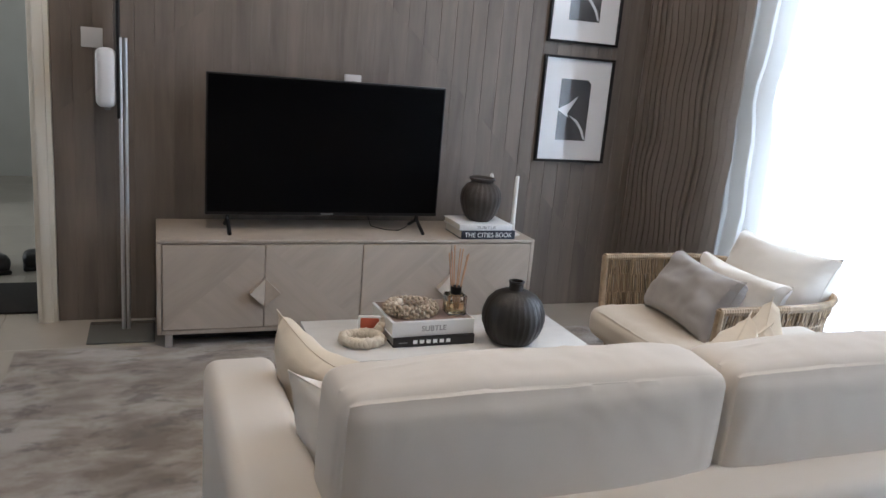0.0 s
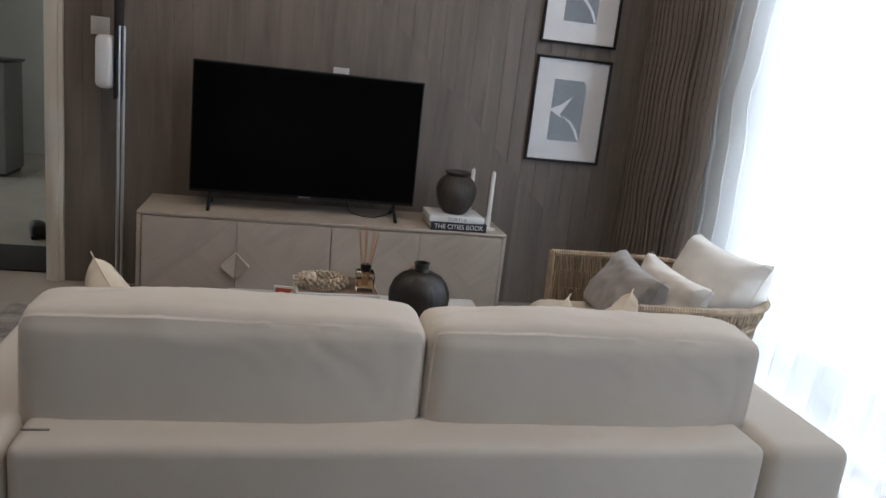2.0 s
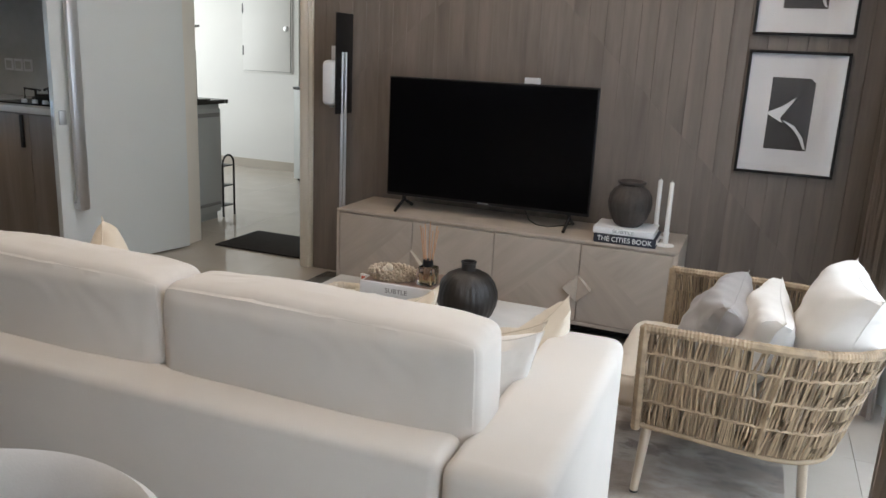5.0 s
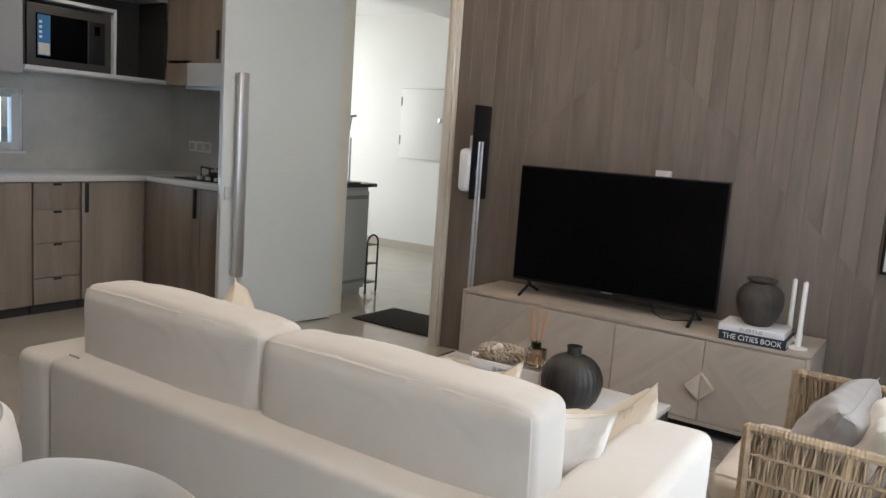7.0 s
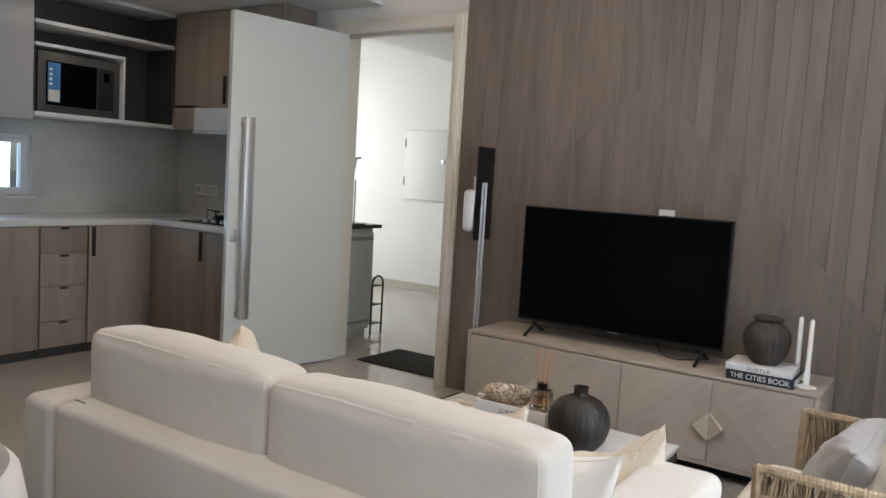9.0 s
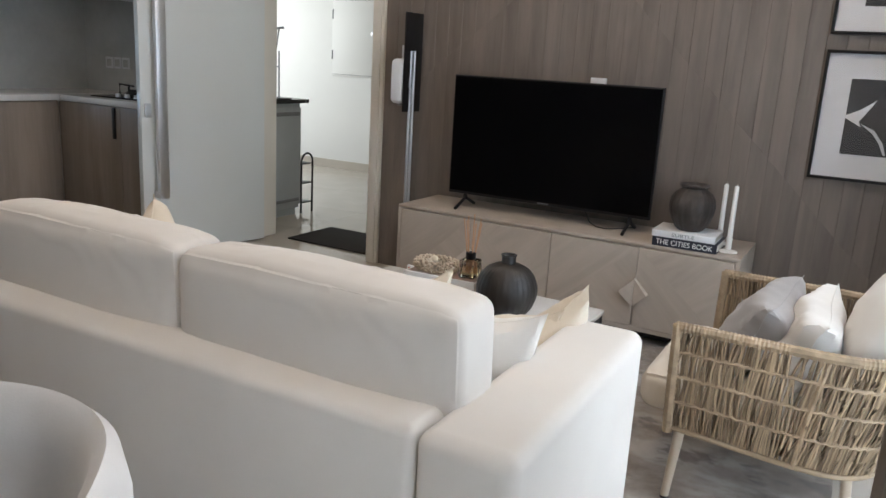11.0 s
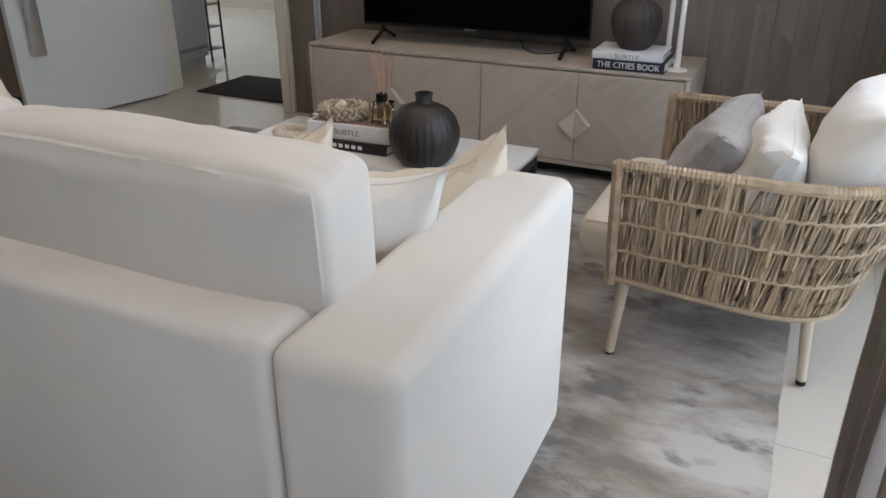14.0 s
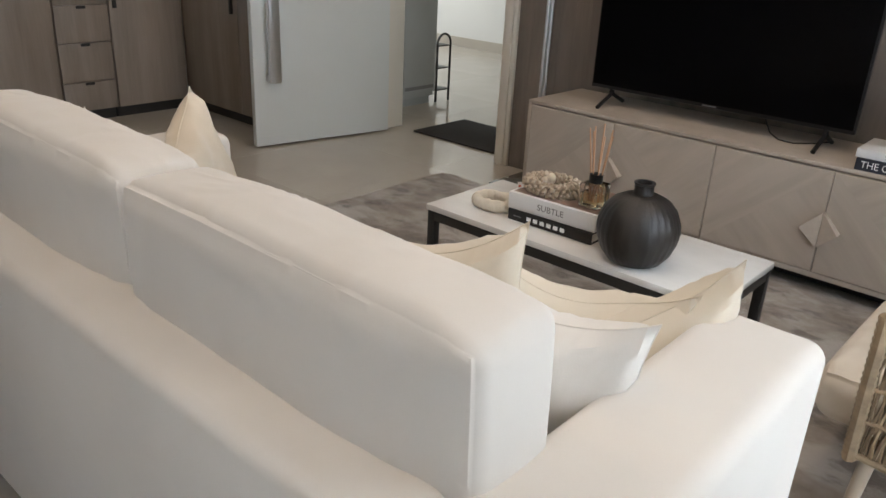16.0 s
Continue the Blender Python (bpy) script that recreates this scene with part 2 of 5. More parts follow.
M_DARKTOP = surface("dark_stone_top", (0.035, 0.032, 0.03), 0.25, vary=0.2, fine=90, bump=0.0)
# White paper made grey-blue: the sky's reflection is in its colour.
M_PAPER = surface("art_paper_reflection_tint", (0.58, 0.60, 0.645), 0.5, vary=0.03, fine=200, bump=0.04)
M_CHARCOAL = surface("charcoal_print", (0.035, 0.035, 0.042), 0.5, vary=0.3, big=8, fine=60)
M_GLASS = clear("clear_glass")
M_AMBER = clear("amber_oil", (0.95, 0.80, 0.48))
M_REED = surface("tan_reed", (0.52, 0.30, 0.17), 0.6, vary=0.15, stretch=(1, 1, 0.1))
M_RED = surface("coral_tag", (0.55, 0.13, 0.07), 0.5, vary=0.1)
M_BLUE = surface("blue_sticker", (0.06, 0.22, 0.50), 0.4, vary=0.1)
# Wall paint darkened: the foyer recess's shade is put into the colour.
M_PLASTER_DIM = surface("foyer_paint_shaded", (0.55, 0.54, 0.50), 0.7, vary=0.04, fine=250, bump=0.04)


def rug_material():
    m = bpy.data.materials.new("abstract_grey_rug")
    n, l, p = nodes_of(m)
    co, mp = n.new("ShaderNodeTexCoord"), n.new("ShaderNodeMapping")
    mp.inputs["Scale"].default_value = (1.15, 1.9, 1)
    l.new(co.outputs["Object"], mp.inputs[0])
    a, b, c = (n.new("ShaderNodeTexNoise") for _ in range(3))
    for nd, sc, de, di in ((a, 2.7, 10, 0.15), (b, 4.2, 10, 0.15), (c, 260, 2, 0)):
        nd.inputs["Scale"].default_value, nd.inputs["Detail"].default_value, nd.inputs["Distortion"].default_value = sc, de, di
        nd.inputs["Roughness"].default_value = 0.62
        l.new(mp.outputs[0], nd.inputs["Vector"])
    r1, r2 = n.new("ShaderNodeValToRGB"), n.new("ShaderNodeValToRGB")
    for ramp, stops in ((r1, ((0.38, (0.18, 0.145, 0.115)), (0.48, (0.29, 0.245, 0.20)), (0.60, (0.42, 0.385, 0.35)))),
                        (r2, ((0.54, (0, 0, 0)), (0.62, (1, 1, 1))))):
        e = ramp.color_ramp.elements
        while len(e) < len(stops):
            e.new(0.5)
        for el, (pos, col) in zip(e, stops):
            el.position, el.color = pos, rgb(col)
    l.new(a.outputs[0], r1.inputs[0]), l.new(b.outputs[0], r2.inputs[0])
    mix = n.new("ShaderNodeMix")
    mix.data_type = "RGBA"
    mix.inputs["B"].default_value = (0.11, 0.092, 0.08, 1)
    k = n.new("ShaderNodeMath")
    k.operation, k.inputs[1].default_value = "MULTIPLY", 0.75
    l.new(r2.outputs[0], k.inputs[0]), l.new(k.outputs[0], mix.inputs["Factor"])
    l.new(r1.outputs[0], mix.inputs["A"]), l.new(mix.outputs["Result"], p.inputs["Base Color"])
    p.inputs["Roughness"].default_value, p.inputs["Sheen Weight"].default_value = 0.95, 0.3
    bp = n.new("ShaderNodeBump")
    bp.inputs["Strength"].default_value, bp.inputs["Distance"].default_value = 0.5, 0.004
    l.new(c.outputs[0], bp.inputs["Height"]), l.new(bp.outputs[0], p.inputs["Normal"])
    return m


M_RUG = rug_material()
M_BASEGLASS = surface("smoked_glass_base", (0.16, 0.165, 0.16), 0.1, vary=0.05, bump=0.0)
M_NICHEGREY = surface("mid_grey_laminate", (0.20, 0.20, 0.185), 0.5, vary=0.05, bump=0.03)
M_MICROTRIM = surface("grey_microwave_trim", (0.055, 0.053, 0.052), 0.4, vary=0.05)
M_LAMP = glow("kitchen_lamp_diffuser", (1.0, 0.80, 0.56), 11.0)
M_COVE = glow("warm_cove_strip", (1.0, 0.62, 0.32), 30.0)
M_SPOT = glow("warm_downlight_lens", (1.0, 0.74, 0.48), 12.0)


# ---- mesh helpers ----
def box(x0, x1, y0, y1, z0, z1, bevel=0.0, seg=2, bm=None):
    """A block, with its edges rounded where bevel is given; adds to bm if there is one."""
    one = bmesh.new()
    bmesh.ops.create_cube(one, size=1.0)
    for v in one.verts:
        v.co = Vector((x0 + (v.co.x + 0.5) * (x1 - x0), y0 + (v.co.y + 0.5) * (y1 - y0), z0 + (v.co.z + 0.5) * (z1 - z0)))
    if bevel:
        bmesh.ops.bevel(one, geom=one.edges[:], offset=bevel, segments=seg, affect="EDGES", profile=0.5)
    return join(one, bm)


def join(one, bm=None, m=None):
    if m is not None:
        one.transform(m)
    if bm is None:
        return one
    me = bpy.data.meshes.new("tmp")
    one.to_mesh(me)
    one.free()
    bm.from_mesh(me)
    bpy.data.meshes.remove(me)
    return bm


def lathe(profile, n=32, bm=None, ribs=0, rib=0.0):
    """A turned body from (radius, height) pairs; ribs: upright flutes of that depth."""
    one = bmesh.new()
    rows = []
    for r, z in profile:
        ring = []
        for i in range(n):
            a = 2 * math.pi * i / n
            k = r * (1 + rib * math.cos(a * ribs)) if ribs else r
            ring.append(one.verts.new((k * math.cos(a), k * math.sin(a), z)))
        rows.append(ring)
    for p, q in zip(rows, rows[1:]):
        for i in range(n):
            one.faces.new((p[i], p[(i + 1) % n], q[(i + 1) % n], q[i]))
    one.faces.new(rows[0][::-1]), one.faces.new(rows[-1])
    return join(one, bm)


def tube(points, radius, n=8, bm=None, closed=False, taper=None):
    """A rod along points; taper: the radius at its end."""
    one = bmesh.new()
    pts = [Vector(p) for p in points]
    rings = []
    for i, p in enumerate(pts):
        if closed:
            d = pts[(i + 1) % len(pts)] - pts[i - 1]
        else:
            d = pts[min(i + 1, len(pts) - 1)] - pts[max(i - 1, 0)]
        d.normalize()
        up = Vector((0, 0, 1)) if abs(d.z) < 0.95 else Vector((1, 0, 0))
        u = d.cross(up).normalized()
        w = d.cross(u)
        r = radius if taper is None else radius + (taper - radius) * i / (len(pts) - 1)
        rings.append([one.verts.new(p + (u * math.cos(a) + w * math.sin(a)) * r) for a in (2 * math.pi * k / n for k in range(n))])
    pairs = list(zip(rings, rings[1:])) + ([(rings[-1], rings[0])] if closed else [])
    for p, q in pairs:
        for i in range(n):
            one.faces.new((p[i], p[(i + 1) % n], q[(i + 1) % n], q[i]))
    if not closed:
        one.faces.new(rings[0][::-1]), one.faces.new(rings[-1])
    bmesh.ops.recalc_face_normals(one, faces=one.faces)
    return join(one, bm)


def part(name, bm, material, parent, label="", smooth=True):
    me = bpy.data.meshes.new(name)
    bm.to_mesh(me)
    bm.free()
    me.materials.append(material)
    if smooth:
        me.polygons.foreach_set("use_smooth", [True] * len(me.polygons))
        me.set_sharp_from_angle(angle=radians(38))
    ob = new(name, me)
    if parent is not None:
        ob.parent = parent
    if label:
        ob["label"] = label
    return ob


def thing(name, label, category, at=(0, 0, 0), turn=0.0, group=""):
    ob = new(name)
    ob.empty_display_size = 0.1
    ob.matrix_basis = pose(*at, 0, 0, turn)
    return tagged(ob, label, category, group)


def solid(name, bm, material, label, category, group="", at=None, kind=""):
    ob = part(name, bm, material, None)
    if at is not None:
        ob.matrix_basis = at
    return tagged(ob, label, category, group, kind)


def setting(name, bm, material, label, category):
    return tagged(part(name, bm, material, None), label, category, kind="structure")


def writing(name, text, size, material, parent, m, label="", depth=0.0006, width=None):
    cu = bpy.data.curves.new(name, "FONT")
    cu.body, cu.size, cu.extrude, cu.align_x, cu.align_y = text, size, depth, "CENTER", "CENTER"
    tmp = bpy.data.objects.new(name, cu)
    me = bpy.data.meshes.new_from_object(tmp)
    bpy.data.objects.remove(tmp)
    if width:
        xs = [v.co.x for v in me.vertices]
        k = width / (max(xs) - min(xs))
        for v in me.vertices:
            v.co.x *= k
    me.materials.append(material)
    ob = new(name, me)
    ob.parent, ob.matrix_basis = parent, m
    if label:
        ob["label"] = label
    return ob


def cushion(w, d, h, crown=0.02, r=0.035, n=34, sag=0.0):
    """A stuffed box cushion, w by d by h, centred on x and y, bottom at 0, its faces swollen by crown."""
    bm = bmesh.new()
    bmesh.ops.create_cube(bm, size=1.0)
    bmesh.ops.subdivide_edges(bm, edges=bm.edges[:], cuts=n, use_grid_fill=True)
    hx, hy, hz = w / 2, d / 2, h / 2
    for v in bm.verts:
        p = Vector((v.co.x * w, v.co.y * d, v.co.z * h))
        q = Vector((max(-hx + r, min(hx - r, p.x)), max(-hy + r, min(hy - r, p.y)), max(-hz + r, min(hz - r, p.z))))
        e = p - q
        if e.length > 1e-6:
            p = q + e.normalized() * r
        fx, fy, fz = (1 - (2 * p.x / w) ** 2), (1 - (2 * p.y / d) ** 2), (1 - (2 * p.z / h) ** 2)
        fx, fy, fz = max(fx, 0), max(fy, 0), max(fz, 0)
        ax, ay, az = abs(v.co.x) > 0.499, abs(v.co.y) > 0.499, abs(v.co.z) > 0.499
        wob = noise.noise(Vector((p.x * 4, p.y * 4, p.z * 4))) * 0.008 + noise.noise(Vector((p.x * 20 + p.z * 7, p.y * 9, p.z * 6))) * 0.003 * (0.4 + 0.6 * abs(2 * p.x / w))
        edge = 1 - min(1.0, min(hx - abs(p.x), hz - abs(p.z) if ay else hy - abs(p.y)) / 0.13) if az or ay else 0.0
        fold = abs(noise.noise(Vector((p.x * 15 + 3 * noise.noise(p * 5), p.y * 9, p.z * 6 + w))))
        wob += (0.0036 * max(0.0, 1 - fold * 3.2) ** 1.5 - 0.001) * (0.12 + 0.88 * max(0.0, edge))
        if az:
            p.z += math.copysign(crown * (fx * fy) ** 0.5 + wob, v.co.z)
        if ay:
            p.y += math.copysign(crown * (fx * fz) ** 0.5 + wob, v.co.y)
        if ax:
            p.x += math.copysign(crown * 0.5 * (fy * fz) ** 0.5, v.co.x)
        p.z -= sag * fx * (p.z > 0)
        v.co = p + Vector((0, 0, hz))
    return bm


def pillow(name, w, h, t, material, label, m, seed=0, group="", dip=0.0):
    """A loose knife-edge pillow with drawn-out corners and creases, standing on its lower edge."""
    n = 26
    bm = bmesh.new()
    grid = {}
    for side in (1, -1):
        for i in range(n + 1):
            for j in range(n + 1):
                u, v = 2 * i / n - 1, 2 * j / n - 1
                edge = i in (0, n) or j in (0, n)
                if edge and side == -1:
                    grid[side, i, j] = grid[1, i, j]
                    continue
                k = 1 - 0.13 * (1 - abs(u) ** 2.2) * abs(v) ** 3
                q = 1 - 0.10 * (1 - abs(v) ** 2.2) * abs(u) ** 3
                x, z = u * w / 2 * q, v * h / 2 * k - dip * (1 - u * u) * max(0.0, v)
                y = side * t / 2 * ((1 - u * u) * (1 - v * v)) ** 0.36
                c = noise.noise(Vector((u * 1.7 + seed, v * 1.7, side))) * 0.018 + noise.noise(Vector((u * 5 + seed, v * 4, side * 2))) * 0.006
                crease = abs(noise.noise(Vector((math.atan2(abs(v), abs(u)) * 7 + seed, (abs(u) + abs(v)) * 0.9, side + seed))))
                c += (0.008 * max(0.0, 1 - 4 * crease) - 0.002) * max(0.0, abs(u * v) ** 0.5 * 1.2 - 0.2)
                y += 0 if edge else c
                y += 0.02 * noise.noise(Vector((u * 1.2, v * 1.2, seed * 3.1)))
                grid[side, i, j] = bm.verts.new((x, y, z + h / 2))
    for side in (1, -1):
        for i in range(n):
            for j in range(n):
                f = [grid[side, i, j], grid[side, i + 1, j], grid[side, i + 1, j + 1], grid[side, i, j + 1]]
                bm.faces.new(f if side == -1 else f[::-1])
    rim = [grid[1, i, 0].co.copy() for i in range(n)] + [grid[1, n, j].co.copy() for j in range(n)] + [grid[1, i, n].co.copy() for i in range(n, 0, -1)] + [grid[1, 0, j].co.copy() for j in range(n, 0, -1)]
    ob = solid(name, bm, material, label, "pillow", group)
    ob.matrix_basis = m
    part("piping", tube(rim, 0.0016, 6, closed=True), material, ob)
    return ob


# ---- the large structure ----
NORTH, WEST, EAST, SOUTH, CEIL, SOFFIT = 4.21, -2.97, 3.08, -4.0, 2.78, 2.46
DOOR_L, DOOR_R, DOOR_TOP = -1.18, -0.25, 2.285

setting("ground", box(-60, 60, -60, 60, -0.3, -0.06), surface("lawn_and_paving", (0.16, 0.17, 0.12), 0.9, vary=0.3, big=0.6), "pale paving and lawn outside the flat", "ground")
setting("floor", box(-4.4, 3.35, -4.15, 8.6, -0.06, -0.004), M_GROUT, "grout bed under the polished floor tiles", "floor")
bm = box(DOOR_R + 0.08, 3.35, NORTH + 0.022, NORTH + 0.17, 0, CEIL)
box(WEST - 0.15, DOOR_L - 0.08, NORTH + 0.022, NORTH + 0.17, 0, CEIL, bm=bm)
box(DOOR_L - 0.08, DOOR_R + 0.08, NORTH + 0.022, NORTH + 0.17, DOOR_TOP + 0.08, CEIL, bm=bm)
WALL_N = setting("wall_north", bm, M_PAINT, "white painted wall with grey-brown wood cladding", "wall")
bm = box(WEST - 0.15, WEST, -4.15, 1.6, 0, CEIL)
box(WEST - 0.15, WEST, 1.6, 3.0, 0, 1.04, bm=bm)
box(WEST - 0.15, WEST, 1.6, 3.0, 1.46, CEIL, bm=bm)
box(WEST - 0.15, WEST, 3.0, NORTH + 0.02, 0, CEIL, bm=bm)
setting("wall_west", bm, M_PAINT, "white painted kitchen wall with a strip window", "wall")
bm = box(EAST, EAST + 0.15, -4.15, -0.15, 0, CEIL)
box(EAST, EAST + 0.15, 3.30, NORTH + 0.02, 0, CEIL, bm=bm)
box(EAST, EAST + 0.15, -0.15, 3.30, 2.55, CEIL, bm=bm)
setting("wall_east", bm, M_PAINT, "white painted wall round the tall window", "wall")
# Unseen wall, added to keep sky light off the sofa's rear.
setting("wall_south", box(WEST, EAST, SOUTH - 0.15, SOUTH, 0, CEIL), M_PAINT, "unseen plain white wall added against light from behind", "wall")
bm = box(-0.9, 3.35, -4.15, NORTH + 0.17, CEIL, CEIL + 0.12)
box(WEST - 0.15, -0.9, -4.15, NORTH + 0.17, CEIL, CEIL + 0.12, bm=bm)
setting("ceiling", bm, M_CEIL, "plain white living room ceiling", "ceiling")
bm = box(WEST, -0.86, 0.6, NORTH + 0.02, SOFFIT, SOFFIT + 0.03)
box(-0.89, -0.86, 0.6, NORTH + 0.02, SOFFIT + 0.03, SOFFIT + 0.17, bm=bm)
setting("ceiling_soffit", bm, M_CEIL, "lowered white kitchen ceiling with a light cove", "ceiling")
# the foyer beyond the door
setting("wall_foyer_north", box(-4.4, -2.33, 7.42, 7.56, 0, 2.9), M_PAINT, "bright white foyer wall with a service hatch", "wall")
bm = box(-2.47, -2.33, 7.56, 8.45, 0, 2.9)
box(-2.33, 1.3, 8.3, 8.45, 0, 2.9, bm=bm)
setting("wall_foyer_alcove", bm, M_PLASTER_DIM, "foyer recess wall, its dim shade put in the colour", "wall")
bm = box(-4.4, -4.25, NORTH + 0.17, 5.0, 0, 2.9)
box(-4.4, -4.25, 7.2, 7.42, 0, 2.9, bm=bm)
box(-4.4, -4.25, 5.0, 7.2, 2.5, 2.9, bm=bm)
setting("wall_foyer_west", bm, M_PAINT, "white foyer wall with a wide bright opening", "wall")
setting("wall_foyer_east", box(0.3, 0.45, NORTH + 0.17, 8.3, 0, 2.9), M_PLASTER_DIM, "plain foyer wall in the same shaded colour", "wall")
bm = box(-4.4, 1.3, NORTH + 0.17, 8.45, 2.72, 2.84)
box(-2.3, -0.2, 5.2, 8.3, 2.6, 2.72, bm=bm)
setting("ceiling_foyer", bm, M_CEIL, "white foyer ceiling with a lowered beam", "ceiling")
setting("skirting", box(-4.25, -2.335, 7.403, 7.42, 0, 0.1), surface("beige_tile_skirting", (0.50, 0.45, 0.38), 0.3, vary=0.05), "beige tile skirting along the foyer wall", "skirting")


# ---- windows, door ----
def window(name, x, y0, y1, z0, z1, mullions, label, frame_w=0.05):
    ob = tagged(new(name), label, "window", kind="structure")
    ob.matrix_basis = pose(x, y0, z0)
    w, h = y1 - y0, z1 - z0
    for a in ((0, frame_w), (w - frame_w, w)):
        part("frame", box(-0.03, 0.03, a[0], a[1], 0, h, 0.004), M_WHITELAM, ob)
    for a in ((0, frame_w), (h - frame_w, h)):
        part("frame", box(-0.03, 0.03, frame_w, w - frame_w, a[0], a[1], 0.004), M_WHITELAM, ob)
    for k in range(mullions):
        c = w * (k + 1) / (mullions + 1)
        part("mullion", box(-0.028, 0.028, c - 0.025, c + 0.025, frame_w, h - frame_w, 0.004), M_WHITELAM, ob)
    step = w / (mullions + 1)
    for k in range(mullions + 1):
        a = frame_w if k == 0 else k * step + 0.025
        b = w - frame_w if k == mullions else (k + 1) * step - 0.025
        g = part("pane", box(-0.003, 0.003, a, b, frame_w, h - frame_w), M_GLASS, ob)
        g.visible_shadow = False
    return ob


window("window_1", EAST + 0.05, -0.15, 3.30, 0.0, 2.55, 3, "tall white-framed sliding window behind sheer curtains")
w2 = window("window_2", WEST - 0.06, 1.6, 3.0, 1.04, 1.46, 1, "low white-framed strip window above the counter", 0.055)
part("window_sill", box(-0.02, 0.08, -0.02, 1.42, -0.018, 0.0, 0.004), M_WHITELAM, w2)
part("latch", box(0.03, 0.05, 1.28, 1.36, 0.385, 0.4, 0.004), M_CHROME, w2)


def door():
    ob = tagged(new("door_1"), "tall pale grey entrance door standing open in a cream frame", "door", kind="structure")
    ob.matrix_basis = pose(DOOR_L, NORTH, 0)
    w = DOOR_R - DOOR_L
    for a, b in ((-0.085, 0.0), (w, w + 0.085)):
        bm = box(a, b, -0.016, 0.185, 0, DOOR_TOP + 0.085, 0.004)
        box(a + 0.02, b - 0.02, -0.028, -0.014, 0, DOOR_TOP + 0.06, 0.004, bm=bm)
        part("jamb", bm, M_FRAME, ob)
    bm = box(0.0, w, -0.016, 0.185, DOOR_TOP, DOOR_TOP + 0.085, 0.004)
    box(0.0, w, 0.05, 0.09, DOOR_TOP - 0.02, DOOR_TOP, 0.003, bm=bm)
    part("head", bm, M_FRAME, ob)
    leaf = part("leaf", box(-0.022, 0.022, -0.885, 0.0, 0.012, DOOR_TOP - 0.005, 0.003), M_LEAF, ob, "pale grey flush door leaf")
    leaf.matrix_basis = pose(0.04, 0.0, 0, 0, 0, -10.5)
    bar = box(0.055, 0.09, -0.815, -0.75, 0.375, 1.64, 0.006, bm=None)
    for z in (0.397, 1.618):
        box(0.02, 0.06, -0.812, -0.753, z - 0.02, z + 0.02, 0.004, bm=bar)
    part("pull_handle", bar, M_CHROME, leaf, "long square brushed steel pull handle")
    bar = box(-0.09, -0.055, -0.815, -0.75, 0.375, 1.64, 0.006)
    for z in (0.397, 1.618):
        box(-0.06, -0.02, -0.812, -0.753, z - 0.02, z + 0.02, 0.004, bm=bar)
    part("pull_handle", bar, M_CHROME, leaf)
    part("lock", box(0.02, 0.034, -0.865, -0.825, 0.86, 0.94, 0.004), M_CHROME, leaf)
    part("lock_plate", box(-0.014, 0.014, -0.8885, -0.884, 0.8, 1.0, 0.002), M_CHROME, leaf)
    return ob


door()


# ---- curtains ----
def curtain(name, y0, y1, x, amp, waves, top, material, label, seed, group, loose=0.0):
    """A hung cloth in soft uneven pleats along y; the pleats wander a little on their way down."""
    bm = bmesh.new()
    n, m = int(waves * 14), 30
    rows = []
    for j in range(m + 1):
        z = 0.02 + (top - 0.02) * j / m
        row = []
        for i in range(n + 1):
            u = i / n
            ph = 2 * math.pi * waves * u + 0.3 * noise.noise(Vector((u * 5, z * 0.8, seed)))
            a = amp * (0.75 + 0.5 * noise.noise(Vector((u * 9, z * 0.5, seed + 5))))
            dx = a * math.sin(ph) + 0.003 * noise.noise(Vector((u * 6, z * 5, seed + 9)))
            dy = 0.35 * a * math.sin(2 * ph) + (loose * 0.05 * noise.noise(Vector((u * 2, z * 3.5, seed + 2))))
            row.append(bm.verts.new((dx, (y1 - y0) * u + dy, z)))
        rows.append(row)
    for p, q in zip(rows, rows[1:]):
        for i in range(n):
            bm.faces.new((p[i], p[i + 1], q[i + 1], q[i]))
    bmesh.ops.solidify(bm, geom=bm.faces[:], thickness=0.002)
    ob = thing(name, label, "curtain", (x, y0, 0), group=group)
    part("cloth", bm, material, ob)
    part("heading", box(-0.012, 0.012, 0.0, y1 - y0, top, top + 0.04, 0.003), material, ob)
    return ob


curtain("curtain", 3.38, 4.18, 2.865, 0.036, 16, 2.70, M_CURTAIN, "taupe pleated full-length curtain drawn to the corner", 1, "window curtains", 0.6)
curtain("curtain", 0.95, 1.67, 2.645, 0.055, 7, 2.70, M_CURTAIN, "taupe pleated curtain gathered at the window's middle", 4, "window curtains", 0.6)
curtain("sheer_curtain", -0.2, 4.12, 2.945, 0.026, 33, 2.70, M_SHEER, "white sheer voile curtain bright with daylight", 7, "window curtains", 1.0)
rail = thing("curtain_rail", "white double curtain track under the ceiling", "rail", (2.85, 1.87, 2.745))
part("track", box(-0.015, 0.015, -2.3, 2.3, 0, 0.035, 0.004), M_WHITELAM, rail)
part("track", box(0.08, 0.11, -2.3, 2.3, 0, 0.035, 0.004), M_WHITELAM, rail)


